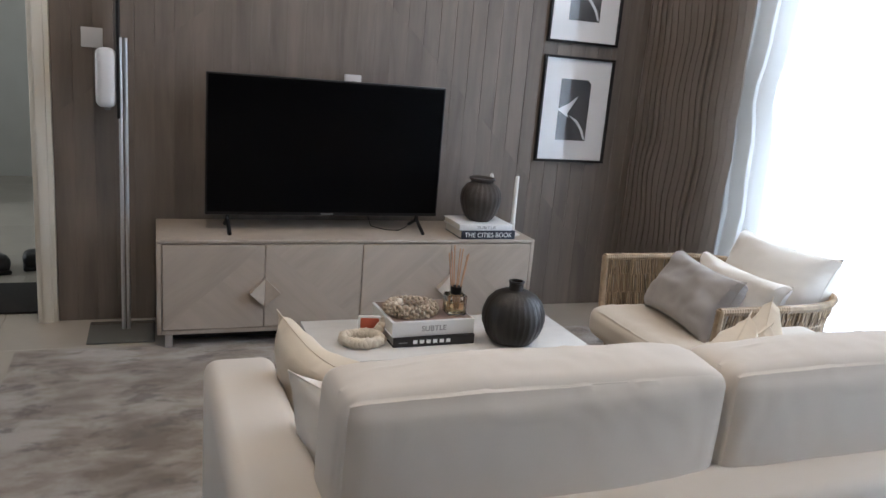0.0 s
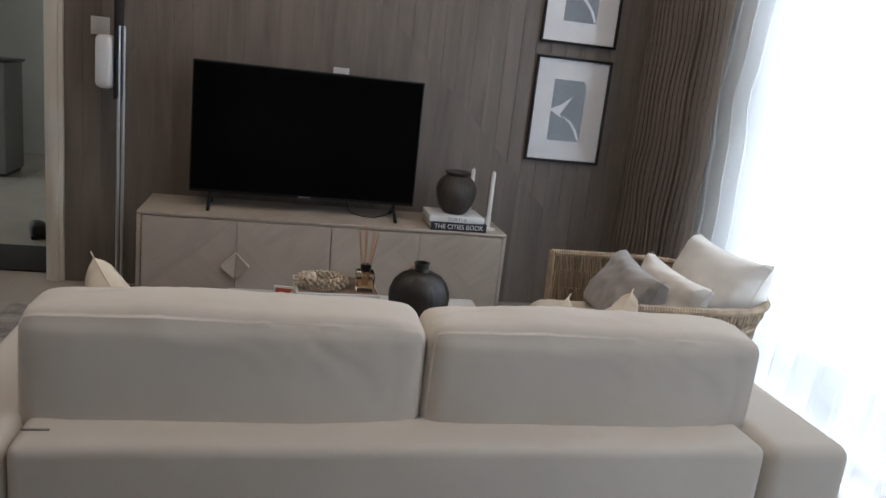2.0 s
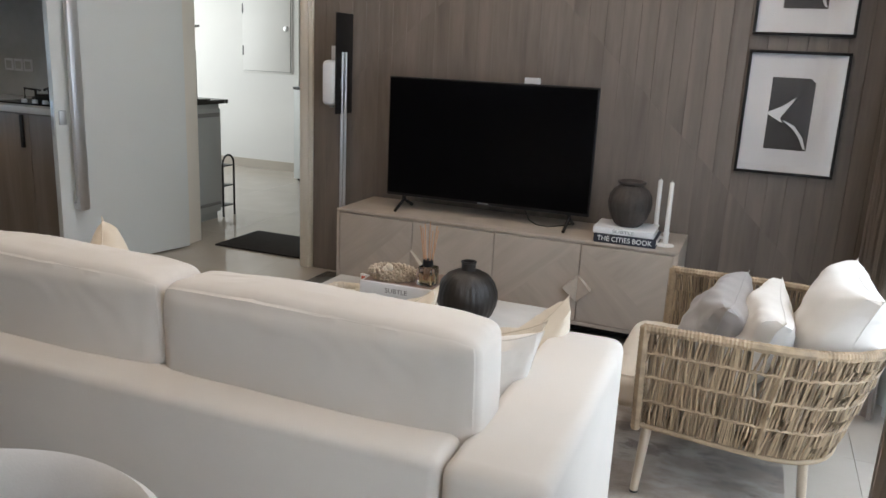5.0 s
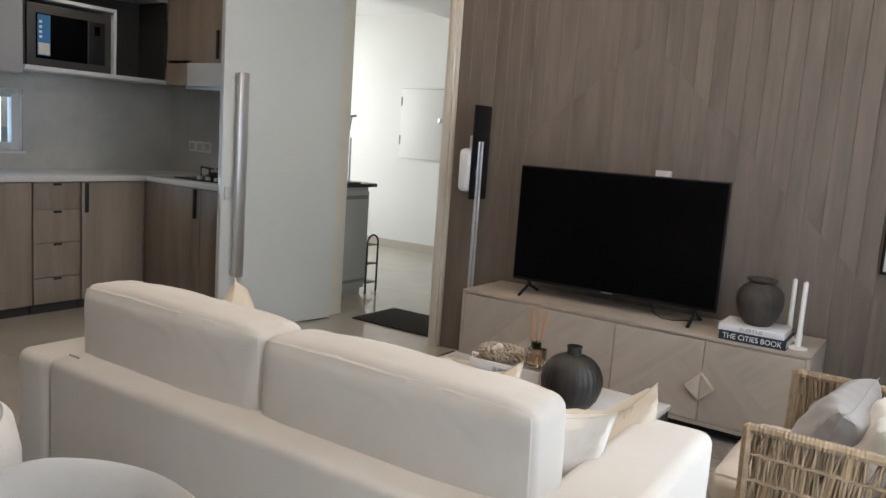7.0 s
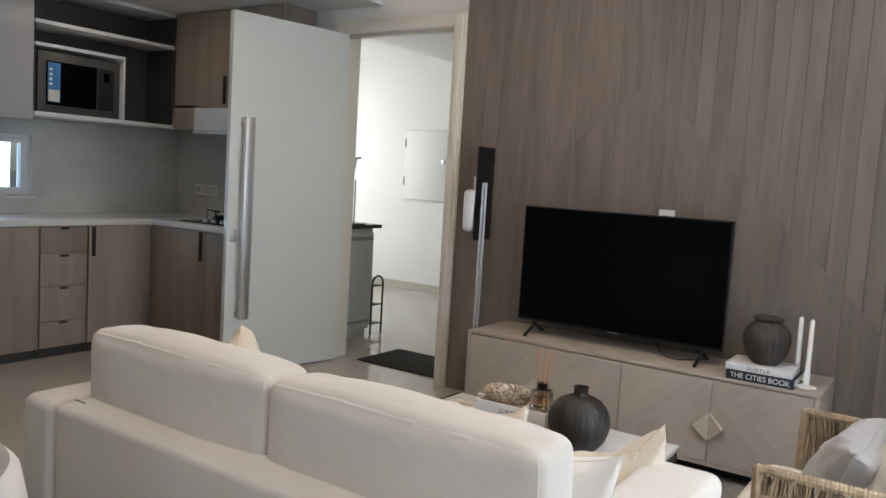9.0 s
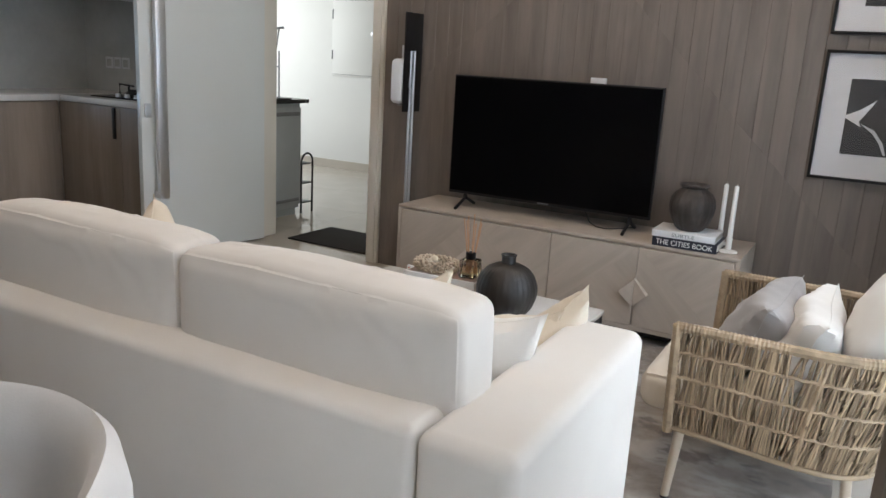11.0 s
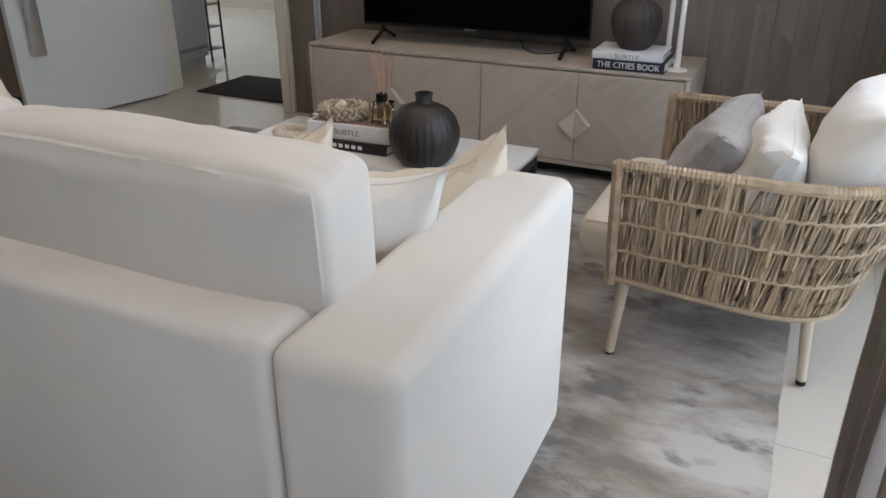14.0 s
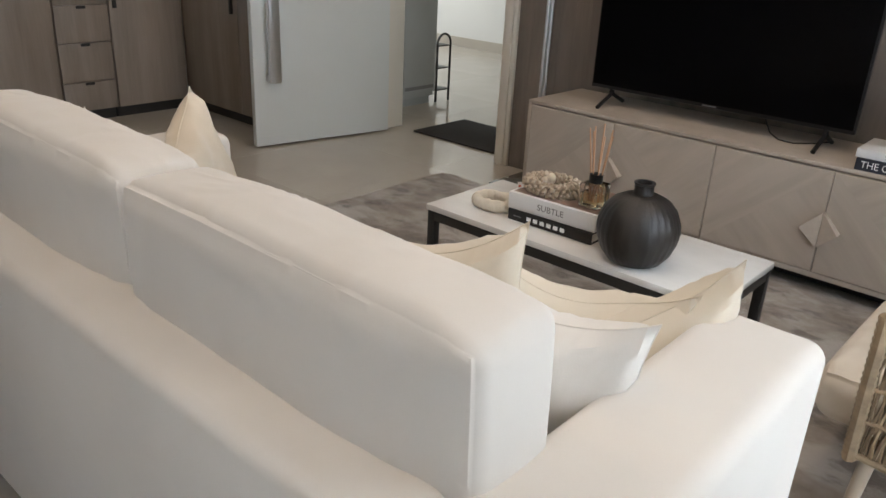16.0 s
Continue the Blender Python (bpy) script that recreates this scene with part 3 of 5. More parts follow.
# ---- rug and mat ----
def rug():
    bm = bmesh.new()
    w, d, n, m = 2.85, 2.33, 72, 60
    rows = []
    for j in range(m + 1):
        rows.append([bm.verts.new((w * i / n + 0.006 * noise.noise(Vector((0, j * 0.4, i / n))) * (i in (0, n)), d * j / m + 0.006 * noise.noise(Vector((i * 0.4, 3, j))) * (j in (0, m)),
                                   0.011 + 0.0015 * noise.noise(Vector((i * 0.7, j * 0.7, 2))))) for i in range(n + 1)])
    for p, q in zip(rows, rows[1:]):
        for i in range(n):
            bm.faces.new((p[i], p[i + 1], q[i + 1], q[i]))
    g = bmesh.ops.extrude_face_region(bm, geom=bm.faces[:])
    for v in g["geom"]:
        if isinstance(v, bmesh.types.BMVert):
            v.co.z = 0.0005
    bmesh.ops.recalc_face_normals(bm, faces=bm.faces)
    return solid("rug", bm, M_RUG, "large grey and brown abstract rug on the tiles", "rug", at=pose(-0.29, 1.48, 0))


rug()
solid("door_mat", box(-1.015, -0.10, 4.33, 4.825, 0.0005, 0.012, 0.004), M_MAT, "black rectangular entrance mat beyond the door", "mat")


# ---- sofa ----
def sofa():
    ob = thing("sofa", "cream linen two-seat sofa standing on the rug", "sofa", (0.36, 1.245, 0.011), 0.6)
    W, D, H, A, R = 1.738, 0.79, 0.652, 0.155, 0.194
    part("arm", box(0.0, A, 0.0, D, 0.05, H, 0.032, 5), M_SOFA, ob)
    part("arm", box(W - R, W, 0.0, D, 0.05, H, 0.032, 5), M_SOFA, ob)
    part("back_panel", box(A + 0.002, W - R - 0.002, 0.006, 0.17, 0.05, H - 0.002, 0.022, 4), M_SOFA, ob)
    part("base", box(A + 0.002, W - R - 0.002, 0.16, D - 0.02, 0.07, 0.245, 0.015, 3), M_SOFA, ob)
    for k in (0, 1):
        c = part("seat_cushion", cushion(0.697, 0.61, 0.14, 0.012), M_SOFA, ob)
        c.matrix_basis = pose(A + 0.35 + k * 0.70, 0.47, 0.245)
        b = part("back_cushion", cushion(0.702, 0.16, 0.446, 0.022, 0.028, 46), M_SOFA, ob)
        b.matrix_basis = pose(0.498 + k * 0.714, 0.205, 0.391 - k * 0.006, 1.5)
        k = 0.028 * 0.293
        hw, hd, hh = 0.702 / 2 - k, 0.08 - k, 0.446 - k + 0.002
        for y in (-hd, hd):
            loop = [(-hw, y, 0.05), (-hw, y, hh - 0.03), (-hw + 0.03, y, hh)] + [(-hw + 0.03 + (2 * hw - 0.06) * i / 8, y, hh + 0.006 * math.sin(math.pi * i / 8)) for i in range(1, 8)] + [(hw - 0.03, y, hh), (hw, y, hh - 0.03), (hw, y, 0.05)]
            part("piping", tube(loop, 0.0007, 6), M_SOFA, b)
    for x in (0.06, W - 0.06):
        for y in (0.06, D - 0.06):
            part("foot", box(x - 0.025, x + 0.025, y - 0.025, y + 0.025, 0, 0.052, 0.004), M_BLACK, ob)
    bm = box(A + 0.012, A + 0.056, 0.062, 0.066, H - 0.002, H + 0.0005)
    part("fabric_tag", bm, M_INKGREY, ob)
    return ob


sofa()
SEAT = 0.39
G = "pillows on the sofa"
pillow("pillow", 0.44, 0.40, 0.15, M_CREAM, "plump cream pillow with pointed corners on the sofa", pose(0.675, 1.87, SEAT, 14, 8, -46), 1, G, 0.05)
pillow("pillow", 0.40, 0.39, 0.13, M_WHITECLOTH, "off-white piped pillow against the sofa arm", pose(0.665, 1.61, SEAT, 16, 6, -48), 2, G)
pillow("pillow", 0.40, 0.35, 0.13, M_WHITECLOTH, "small pale pillow lying back on the sofa", pose(0.99, 1.80, SEAT, 30, 8, -8), 3, G)
pillow("pillow", 0.37, 0.40, 0.14, M_CREAM, "cream pillow leaning on the back cushion", pose(1.49, 1.80, SEAT, 12, -4, 34), 4, G, 0.04)
pillow("pillow", 0.36, 0.345, 0.12, M_CREAM, "cream pillow lying behind the corner pillows", pose(1.665, 1.985, SEAT, 20, 4, 30), 8, G, 0.06)
pillow("pillow", 0.40, 0.40, 0.16, M_WHITECLOTH, "off-white piped pillow in the sofa's corner", pose(1.725, 1.72, SEAT, 14, 2, 22), 5, G, 0.02)
pillow("pillow", 0.45, 0.34, 0.155, M_CREAM, "cream pillow with pointed corners by the arm", pose(1.82, 1.975, SEAT - 0.02, 10, -17, 54), 6, G, 0.05)


# ---- television and console ----
def console():
    ob = thing("tv_console", "low washed-oak media console with diamond handles", "console", (0.266, 3.755, 0))
    W, D, B, T = 1.797, 0.435, 0.075, 0.505
    bm = box(0, W, 0.0, D, T - 0.016, T, 0.003)
    part("top", bm, M_CONSOLE_V, ob)
    part("side_panel", box(0, 0.02, 0.0, D, B, T - 0.016, 0.003), M_CONSOLE_V, ob)
    part("side_panel", box(W - 0.02, W, 0.0, D, B, T - 0.016, 0.003), M_CONSOLE_V, ob)
    part("bottom_panel", box(0.02, W - 0.02, 0.0, D, B, B + 0.022, 0.003), M_CONSOLE_V, ob)
    part("back_panel", box(0.02, W - 0.02, D - 0.012, D, B + 0.022, T - 0.016), M_CONSOLE_V, ob)
    # Black colour here holds the shade below the console.
    part("plinth", box(0.04, W - 0.04, 0.10, D - 0.03, 0.02, B), M_BLACK, ob, "dark plinth blackened for the shade under the console")
    for x in (0.05, W - 0.05):
        for y in (0.035, D - 0.05):
            part("foot", box(x - 0.016, x + 0.016, y - 0.016, y + 0.016, 0, B, 0.003), M_CHROME, ob)
    edges = (0.022, 0.456, 0.905, 1.346, W - 0.022)
    for k in range(4):
        a, b = edges[k] + 0.0013, edges[k + 1] - 0.0013
        d = part("door", box(-(b - a) / 2, (b - a) / 2, -0.004, 0.014, 0, T - 0.019 - B - 0.026, 0.002), M_CONSOLE, ob)
        d.matrix_basis = pose((a + b) / 2, 0.0, B + 0.024)
        # four veneer leaves meet in a diamond on each door
        w, h = (b - a), T - 0.019 - B - 0.026
        for sx in (-1, 1):
            v = bmesh.new()
            q = [(-w / 2 + 0.004, -0.0052, 0.004), (w / 2 - 0.004, -0.0052, 0.004), (w / 2 - 0.004, -0.0052, h - 0.004)] if sx * (1 if k % 2 else -1) > 0 else [(-w / 2 + 0.004, -0.0052, 0.004), (w / 2 - 0.004, -0.0052, h - 0.004), (-w / 2 + 0.004, -0.0052, h - 0.004)]
            if k % 2:
                q = [(-x, y, z) for x, y, z in q][::-1]
            f = v.faces.new([v.verts.new(c) for c in q])
            g = bmesh.ops.extrude_face_region(v, geom=[f])
            for e in g["geom"]:
                if isinstance(e, bmesh.types.BMVert):
                    e.co.y = -0.003
            bmesh.ops.recalc_face_normals(v, faces=v.faces)
            leaf = part("veneer", v, (M_VENEER_A, M_VENEER_B)[(sx > 0) ^ (k % 2)], d)
    for x in (0.456, 1.346):
        v = bmesh.new()
        r = 0.066
        pts = [(0, 0, -r), (r, 0, 0), (0, 0, r), (-r, 0, 0)]
        for side in (0, 1):
            q = [p for p in (pts[0], pts[1], pts[2])] if side == 0 else [pts[2], pts[3], pts[0]]
            base = [v.verts.new((p[0] + (0.001 if side == 0 else -0.001), -0.006, p[2])) for p in q]
            top = [v.verts.new((p[0] + (0.001 if side == 0 else -0.001), -0.046 if abs(p[0]) > 0.01 else -0.026, p[2])) for p in q]
            v.faces.new(base), v.faces.new(top[::-1])
            for i in range(3):
                v.faces.new((base[i], top[i], top[(i + 1) % 3], base[(i + 1) % 3]))
        bmesh.ops.recalc_face_normals(v, faces=v.faces)
        h = part("handle", v, M_HANDLE, ob, "carved wooden diamond handle", smooth=False)
        h.matrix_basis = pose(x, 0, 0.268)
    return ob


# Console oak lightened: the handles' lit contrast is put into the colour.
M_HANDLE = wood("oak_handle_lit_tone", (0.47, 0.405, 0.335), 0.12, (6, 6, 6), 0.45, 0.1, 0.4)
M_VENEER_A = wood("washed_oak_diagonal", (0.42, 0.36, 0.30), 0.10, (5, 5, 5), 0.5, 0.3, 2.5)
M_VENEER_B = wood("washed_oak_diagonal_pale", (0.435, 0.373, 0.31), 0.10, (5, 5, 5), 0.5, 0.3, 2.5)
for mat_, ang in ((M_VENEER_A, 42), (M_VENEER_B, -42)):
    for nd in mat_.node_tree.nodes:
        if nd.type == "MAPPING":
            nd.vector_type = "TEXTURE"
            nd.inputs["Rotation"].default_value = (0, radians(ang), 0)
            nd.inputs["Scale"].default_value = (1.3, 0.5, 0.17)
console()


def television():
    ob = thing("television", "large black flat television standing on the console", "television", (1.033, 3.96, 0.505), 0.6)
    W, Z0, Z1 = 1.12, 0.074, 0.71
    bm = box(-W / 2, W / 2, -0.014, 0.012, Z0, Z1, 0.004)
    box(-0.42, 0.42, 0.012, 0.045, Z0 + 0.04, Z0 + 0.4, 0.01, bm=bm)
    part("housing", bm, M_BLACK, ob)
    part("screen", box(-W / 2 + 0.008, W / 2 - 0.008, -0.0165, -0.0138, Z0 + 0.016, Z1 - 0.008), M_SCREEN, ob, "glossy switched-off black screen")
    part("logo", box(-0.03, 0.03, -0.0162, -0.0142, Z0 + 0.005, Z0 + 0.011), M_INKGREY, ob)
    for x in (-0.46, 0.46):
        bm = tube([(x, 0, Z0 + 0.02), (x, -0.01, 0.05), (x, -0.115, 0.007)], 0.009, 8)
        tube([(x, 0, Z0 + 0.02), (x, 0.01, 0.05), (x, 0.11, 0.007)], 0.009, 8, bm=bm)
        part("stand_foot", bm, M_BLACK, ob)
    part("cable", tube([(0.2, 0.03, 0.1), (0.24, 0.05, 0.01), (0.30, -0.02, 0.006), (0.36, -0.03, 0.006), (0.42, 0.04, 0.006), (0.46, 0.12, 0.006)], 0.0026, 6), M_BLACK, ob)
    return ob


television()


def book(parent_label, name, x0, y0, w, d, z0, h, cover, turn, text="", ink=None, size=0.02, bars=False, textw=None, top_mat=None):
    ob = thing(name, parent_label, "book", (x0, y0, z0), turn)
    part("pages", box(0.004, w - 0.004, 0.004, d - 0.003, 0.004, h - 0.004), M_PAGES, ob)
    bm = box(0, w, 0, d, 0, 0.004, 0.001)
    box(0, w, 0, d, h - 0.004, h, 0.001, bm=bm)
    box(0, w, -0.002, 0.004, 0, h, 0.0015, bm=bm)
    part("cover", bm, cover, ob)
    if top_mat:
        part("cover_picture", box(0.01, w - 0.004, 0.012, d - 0.004, h, h + 0.0008), top_mat, ob)
    if text:
        writing("title", text, size, ink, ob, pose(w / 2, -0.0024, h / 2, 90, 0, 0), width=textw)
    if bars:
        for k in range(6):
            part("title_bar", box(0.07 + k * 0.024, 0.07 + k * 0.024 + 0.015, -0.0032, -0.0018, h * 0.32, h * 0.68), M_INKWHITE, ob)
        part("mark", box(0.02, 0.05, -0.0032, -0.0018, h * 0.42, h * 0.5), M_INKGREY, ob)
    return ob


# on the console
book("thick navy book with white lettering on its spine", "book", 1.663, 3.765, 0.29, 0.22, 0.505, 0.042, M_NAVYBOOK, 0.5, "THE CITIES BOOK", M_INKWHITE, 0.034, textw=0.255)
book("white hardback book lying under the ridged vase", "book", 1.655, 3.775, 0.285, 0.215, 0.547, 0.030, M_WHITEBOOK, 0.8, "SUBTLE", M_INKGREY, 0.021, textw=0.10)


def ridged_vase():
    ob = thing("vase", "dark ridged clay jar on the stacked books", "vase", (1.80, 3.885, 0.577))
    prof = [(0.052, 0.0), (0.066, 0.012), (0.086, 0.045), (0.099, 0.085), (0.103, 0.115), (0.098, 0.15), (0.080, 0.178), (0.058, 0.192), (0.055, 0.198), (0.061, 0.206), (0.063, 0.214), (0.056, 0.215), (0.05, 0.205)]
    part("body", lathe(prof, 88, ribs=22, rib=0.018), M_VASE_ROUGH, ob)
    part("lip", tube([(0.062 * math.cos(a), 0.062 * math.sin(a), 0.212) for a in np.linspace(0, 2 * math.pi, 28, endpoint=False)], 0.006, 8, closed=True), M_VASE_ROUGH, ob)
    return ob


ridged_vase()


def candle(x, y, base, top):
    ob = thing("candlestick", "slim white taper candle in a white holder", "candle", (x, y, base), group="white candles on the console")
    part("holder", lathe([(0.042, 0.0), (0.042, 0.005), (0.03, 0.008), (0.013, 0.012), (0.0125, 0.055), (0.014, 0.06), (0.014, 0.066)], 24), M_CANDLE, ob)
    part("taper", lathe([(0.0115, 0.06), (0.0105, top - base - 0.012), (0.007, top - base - 0.006)], 16), M_CANDLE, ob)
    part("wick", tube([(0, 0, top - base - 0.008), (0.001, 0, top - base + 0.002)], 0.0012, 5), M_PAGES, ob)
    return ob


candle(1.985, 3.87, 0.505, 0.815)
candle(1.915, 4.03, 0.505, 0.80)


# ---- coffee table and what lies on it ----
def coffee_table():
    ob = thing("coffee_table", "white marble coffee table on a black metal frame", "table", (0.742, 2.577, 0.012))
    W, D, T = 0.968, 0.393, 0.388
    part("tabletop", box(0, W, 0, D, T - 0.02, T, 0.003), M_MARBLE, ob)
    r = 0.028
    for x in (0.004, W - 0.004 - r):
        for y in (0.004, D - 0.004 - r):
            part("leg", box(x, x + r, y, y + r, 0, T - 0.02, 0.002), M_BLACKMETAL, ob)
    for y in (0.004, D - 0.004 - r):
        part("rail", box(0.004 + r, W - 0.004 - r, y, y + r, T - 0.052, T - 0.021, 0.002), M_BLACKMETAL, ob)
    for x in (0.004, W - 0.004 - r):
        part("rail", box(x, x + r, 0.004 + r, D - 0.004 - r, T - 0.052, T - 0.021, 0.002), M_BLACKMETAL, ob)
    return ob


coffee_table()
TT = 0.400
book("black hardback with pale marks on its spine", "book", 0.998, 2.672, 0.295, 0.22, TT, 0.034, M_BLACKBOOK, 1.0, bars=True)
book("white hardback with a brown picture cover", "book", 0.993, 2.676, 0.30, 0.225, TT + 0.034, 0.052, M_WHITEBOOK, 2.5, "SUBTLE", M_INKGREY, 0.026, textw=0.09, top_mat=M_COVER)


def round_vase():
    ob = thing("vase", "round charcoal ceramic vase with a narrow neck", "vase", (1.432, 2.672, TT))
    prof = [(0.055, 0.0), (0.075, 0.008), (0.098, 0.04), (0.112, 0.08), (0.1155, 0.108), (0.113, 0.135), (0.101, 0.17), (0.079, 0.197), (0.05, 0.213), (0.029, 0.219), (0.0265, 0.225), (0.027, 0.247), (0.030, 0.25), (0.029, 0.254), (0.022, 0.254), (0.02, 0.235)]
    prof = [(a * 0.955, b * 0.885) for a, b in prof]
    part("body", lathe(prof[:10], 96, ribs=30, rib=0.012), M_VASE, ob)
    part("neck", lathe(prof[9:], 40), M_VASE, ob)
    return ob


round_vase()


def beads(name, label, pts, r, at, turn=0, material=None):
    ob = thing(name, label, "bead garland", at, turn)
    ico = bmesh.new()
    bmesh.ops.create_icosphere(ico, subdivisions=1, radius=1.0)
    me = bpy.data.meshes.new("bead")
    ico.to_mesh(me)
    ico.free()
    me.materials.append(material or M_BEAD)
    me.polygons.foreach_set("use_smooth", [True] * len(me.polygons))
    for i, p in enumerate(pts):
        b = new("bead", me)
        b.parent = ob
        s = r * random.uniform(0.85, 1.12)
        b.matrix_basis = Matrix.Translation(p) @ pose(0, 0, 0, random.uniform(0, 90), random.uniform(0, 90), 0) @ Matrix.Diagonal((s, s, s * random.uniform(0.7, 0.95), 1))
    return ob


pts = []
for k in range(210):
    a, b = k * 2 * math.pi / 210, k * 2.4
    ring = 0.077 + 0.018 * math.cos(b)
    pts.append((ring * math.cos(a), ring * 0.78 * math.sin(a), 0.02 + 0.018 * math.sin(b)))
beads("bead_garland", "coiled pale shell-bead garland on the white book", pts, 0.0078, (1.085, 2.77, TT + 0.087))
pts = []
for k in range(44):
    a = 0.35 + k * 0.14
    pts.append((0.064 * math.cos(a), 0.05 * math.sin(a), 0.019))
for k in range(9):
    pts.append((0.058 + 0.011 * k, 0.035 + 0.006 * k, 0.02 + 0.0115 * k))
loop = beads("bead_garland", "loop of pale wooden beads on the marble", pts, 0.0205, (0.905, 2.725, TT), material=M_BEAD_PALE)
tag = thing("gift_tag", "small coral and white paper tag beside the beads", "tag", (0.955, 2.82, TT + 0.002), -12)
part("card", box(-0.04, 0.04, -0.006, 0.006, 0, 0.062, 0.002), M_INKWHITE, tag)
part("print", box(-0.032, 0.032, -0.0085, -0.005, 0.008, 0.055, 0.001), M_RED, tag)


def diffuser():
    ob = thing("reed_diffuser", "glass reed diffuser with amber oil and tan reeds", "diffuser", (1.240, 2.752, TT + 0.087))
    part("bottle", box(-0.034, 0.034, -0.034, 0.034, 0, 0.072, 0.008, 3), M_GLASS, ob, "clear square glass bottle")
    part("oil", box(-0.028, 0.028, -0.028, 0.028, 0.006, 0.045, 0.005), M_AMBER, ob, "amber scented oil")
    part("collar", lathe([(0.018, 0.072), (0.02, 0.076), (0.02, 0.098), (0.012, 0.1)], 20), M_BLACK, ob)
    for k in range(7):
        a = k * 0.9
        part("reed", tube([(0.006 * math.cos(a), 0.006 * math.sin(a), 0.02), (0.036 * math.cos(a), 0.026 * math.sin(a), 0.215 + 0.012 * (k % 3))], 0.0022, 5), M_REED, ob)
    return ob


diffuser()


# ---- rattan armchair ----
def rope(points, r, wrap=2, n=8):
    """A pole wound round with cane: its radius swells at each turn."""
    bm = bmesh.new()
    pts = [Vector(p) for p in points]
    rings = []
    for i, p in enumerate(pts):
        d = (pts[min(i + 1, len(pts) - 1)] - pts[max(i - 1, 0)]).normalized()
        up = Vector((0, 0, 1)) if abs(d.z) < 0.9 else Vector((1, 0, 0))
        u = d.cross(up).normalized()
        w = d.cross(u)
        k = r * (1.0 if i % wrap else 0.87)
        rings.append([bm.verts.new(p + (u * math.cos(a) + w * math.sin(a)) * k) for a in (2 * math.pi * q / n for q in range(n))])
    for p, q in zip(rings, rings[1:]):
        for i in range(n):
            bm.faces.new((p[i], p[(i + 1) % n], q[(i + 1) % n], q[i]))
    bm.faces.new(rings[0][::-1]), bm.faces.new(rings[-1])
    bmesh.ops.recalc_face_normals(bm, faces=bm.faces)
    return bm


def shell(u, v):
    """A place on the chair's woven shell: u runs round from one arm's front to the other's, v from the lower rim to the upper."""
    a, b = 0.28 + 0.115 * v, 0.338 + 0.036 * v
    front, cx = -0.34, -0.03
    straight, arc = cx - front, 0.60
    total = 2 * (straight + arc)
    s = u * total
    if s < straight:
        x, y = front + s, -b
    elif s > total - straight:
        x, y = front + (total - s), b
    else:
        t = -math.pi / 2 + math.pi * (s - straight) / (2 * arc)
        x, y = cx + a * abs(math.cos(t)) ** 0.75, b * math.copysign(abs(math.sin(t)) ** 0.75, math.sin(t))
    z0 = 0.245 - 0.04 * math.sin(math.pi * u)
    bulge = 0.012 * math.sin(math.pi * v)
    return Vector((x, y * (1 + bulge), z0 + (0.57 - z0) * v))


def rattan_chair():
    ob = thing("armchair", "woven natural rattan tub armchair with slanted legs", "chair", (2.43, 2.78, 0.006))
    rnd = random.Random(5)
    part("upper_rim", rope([shell(i / 330, 1.0) for i in range(331)], 0.0165), M_RATTAN_PALE, ob, "pale cane-wrapped upper rim")
    part("lower_rim", rope([shell(i / 240, 0.0) for i in range(241)], 0.0095), M_RATTAN, ob)
    levels = (0.03, 0.28, 0.53, 0.77, 0.97)
    for v in levels[1:4]:
        part("woven_band", rope([shell(i / 260, v + 0.006 * math.sin(i * 1.3)) for i in range(261)], 0.0064, 2, 6), M_RATTAN_PALE, ob)
    for k in range(4):
        bm = bmesh.new()
        count = 300
        for i in range(count):
            u = (i + 0.5 + rnd.uniform(-0.3, 0.3)) / count
            lean = rnd.uniform(-0.002, 0.008)
            lo, hi = shell(u, levels[k]), shell(min(1, max(0, u + lean)), levels[k + 1])
            mid = (lo + hi) / 2
            out = Vector((mid.x + 0.05, mid.y, 0)).normalized() * rnd.uniform(-0.006, 0.008)
            tube([lo, mid + out, hi], rnd.uniform(0.0030, 0.0050), 5, bm=bm)
            if i % 2:
                back = Vector((mid.x + 0.05, mid.y, 0)).normalized() * -0.011
                tube([lo + back, mid + back, hi + back], rnd.uniform(0.003, 0.0048), 5, bm=bm)
        tagged(part("weave", bm, M_RATTAN, ob), kind="stuff")
    for u in (0.003, 0.997):
        part("front_post", rope([shell(u, -0.05 + 1.07 * i / 44) for i in range(45)], 0.0165, 2), M_RATTAN_PALE, ob)
    for u in (0.19, 0.36, 0.64, 0.81):
        part("upright", tube([shell(u, 0.0), shell(u + 0.004, 0.5) * 1.0, shell(u + 0.012, 1.0)], 0.0075, 8), M_RATTAN_PALE, ob)
    part("seat_frame", box(-0.33, 0.10, -0.32, 0.32, 0.232, 0.255, 0.008), M_RATTAN, ob)
    for x, y, tx, ty in ((-0.30, -0.315, -0.319, -0.325), (-0.30, 0.315, -0.319, 0.325), (0.15, -0.24, 0.172, -0.251), (0.15, 0.24, 0.172, 0.251)):
        leg = part("leg", tube([(x, y, 0.25), (tx, ty, 0.008)], 0.0165, 12, taper=0.0125), M_LEG, ob)
        part("foot_cap", tube([(tx, ty, 0.012), (tx, ty, 0.0)], 0.0135, 12), M_BLACK, leg)
    c = part("seat_cushion", cushion(0.56, 0.58, 0.125, 0.014, 0.045), M_SEAT, ob, "thick cream seat cushion")
    c.matrix_basis = pose(-0.165, 0.0, 0.258)
    return ob


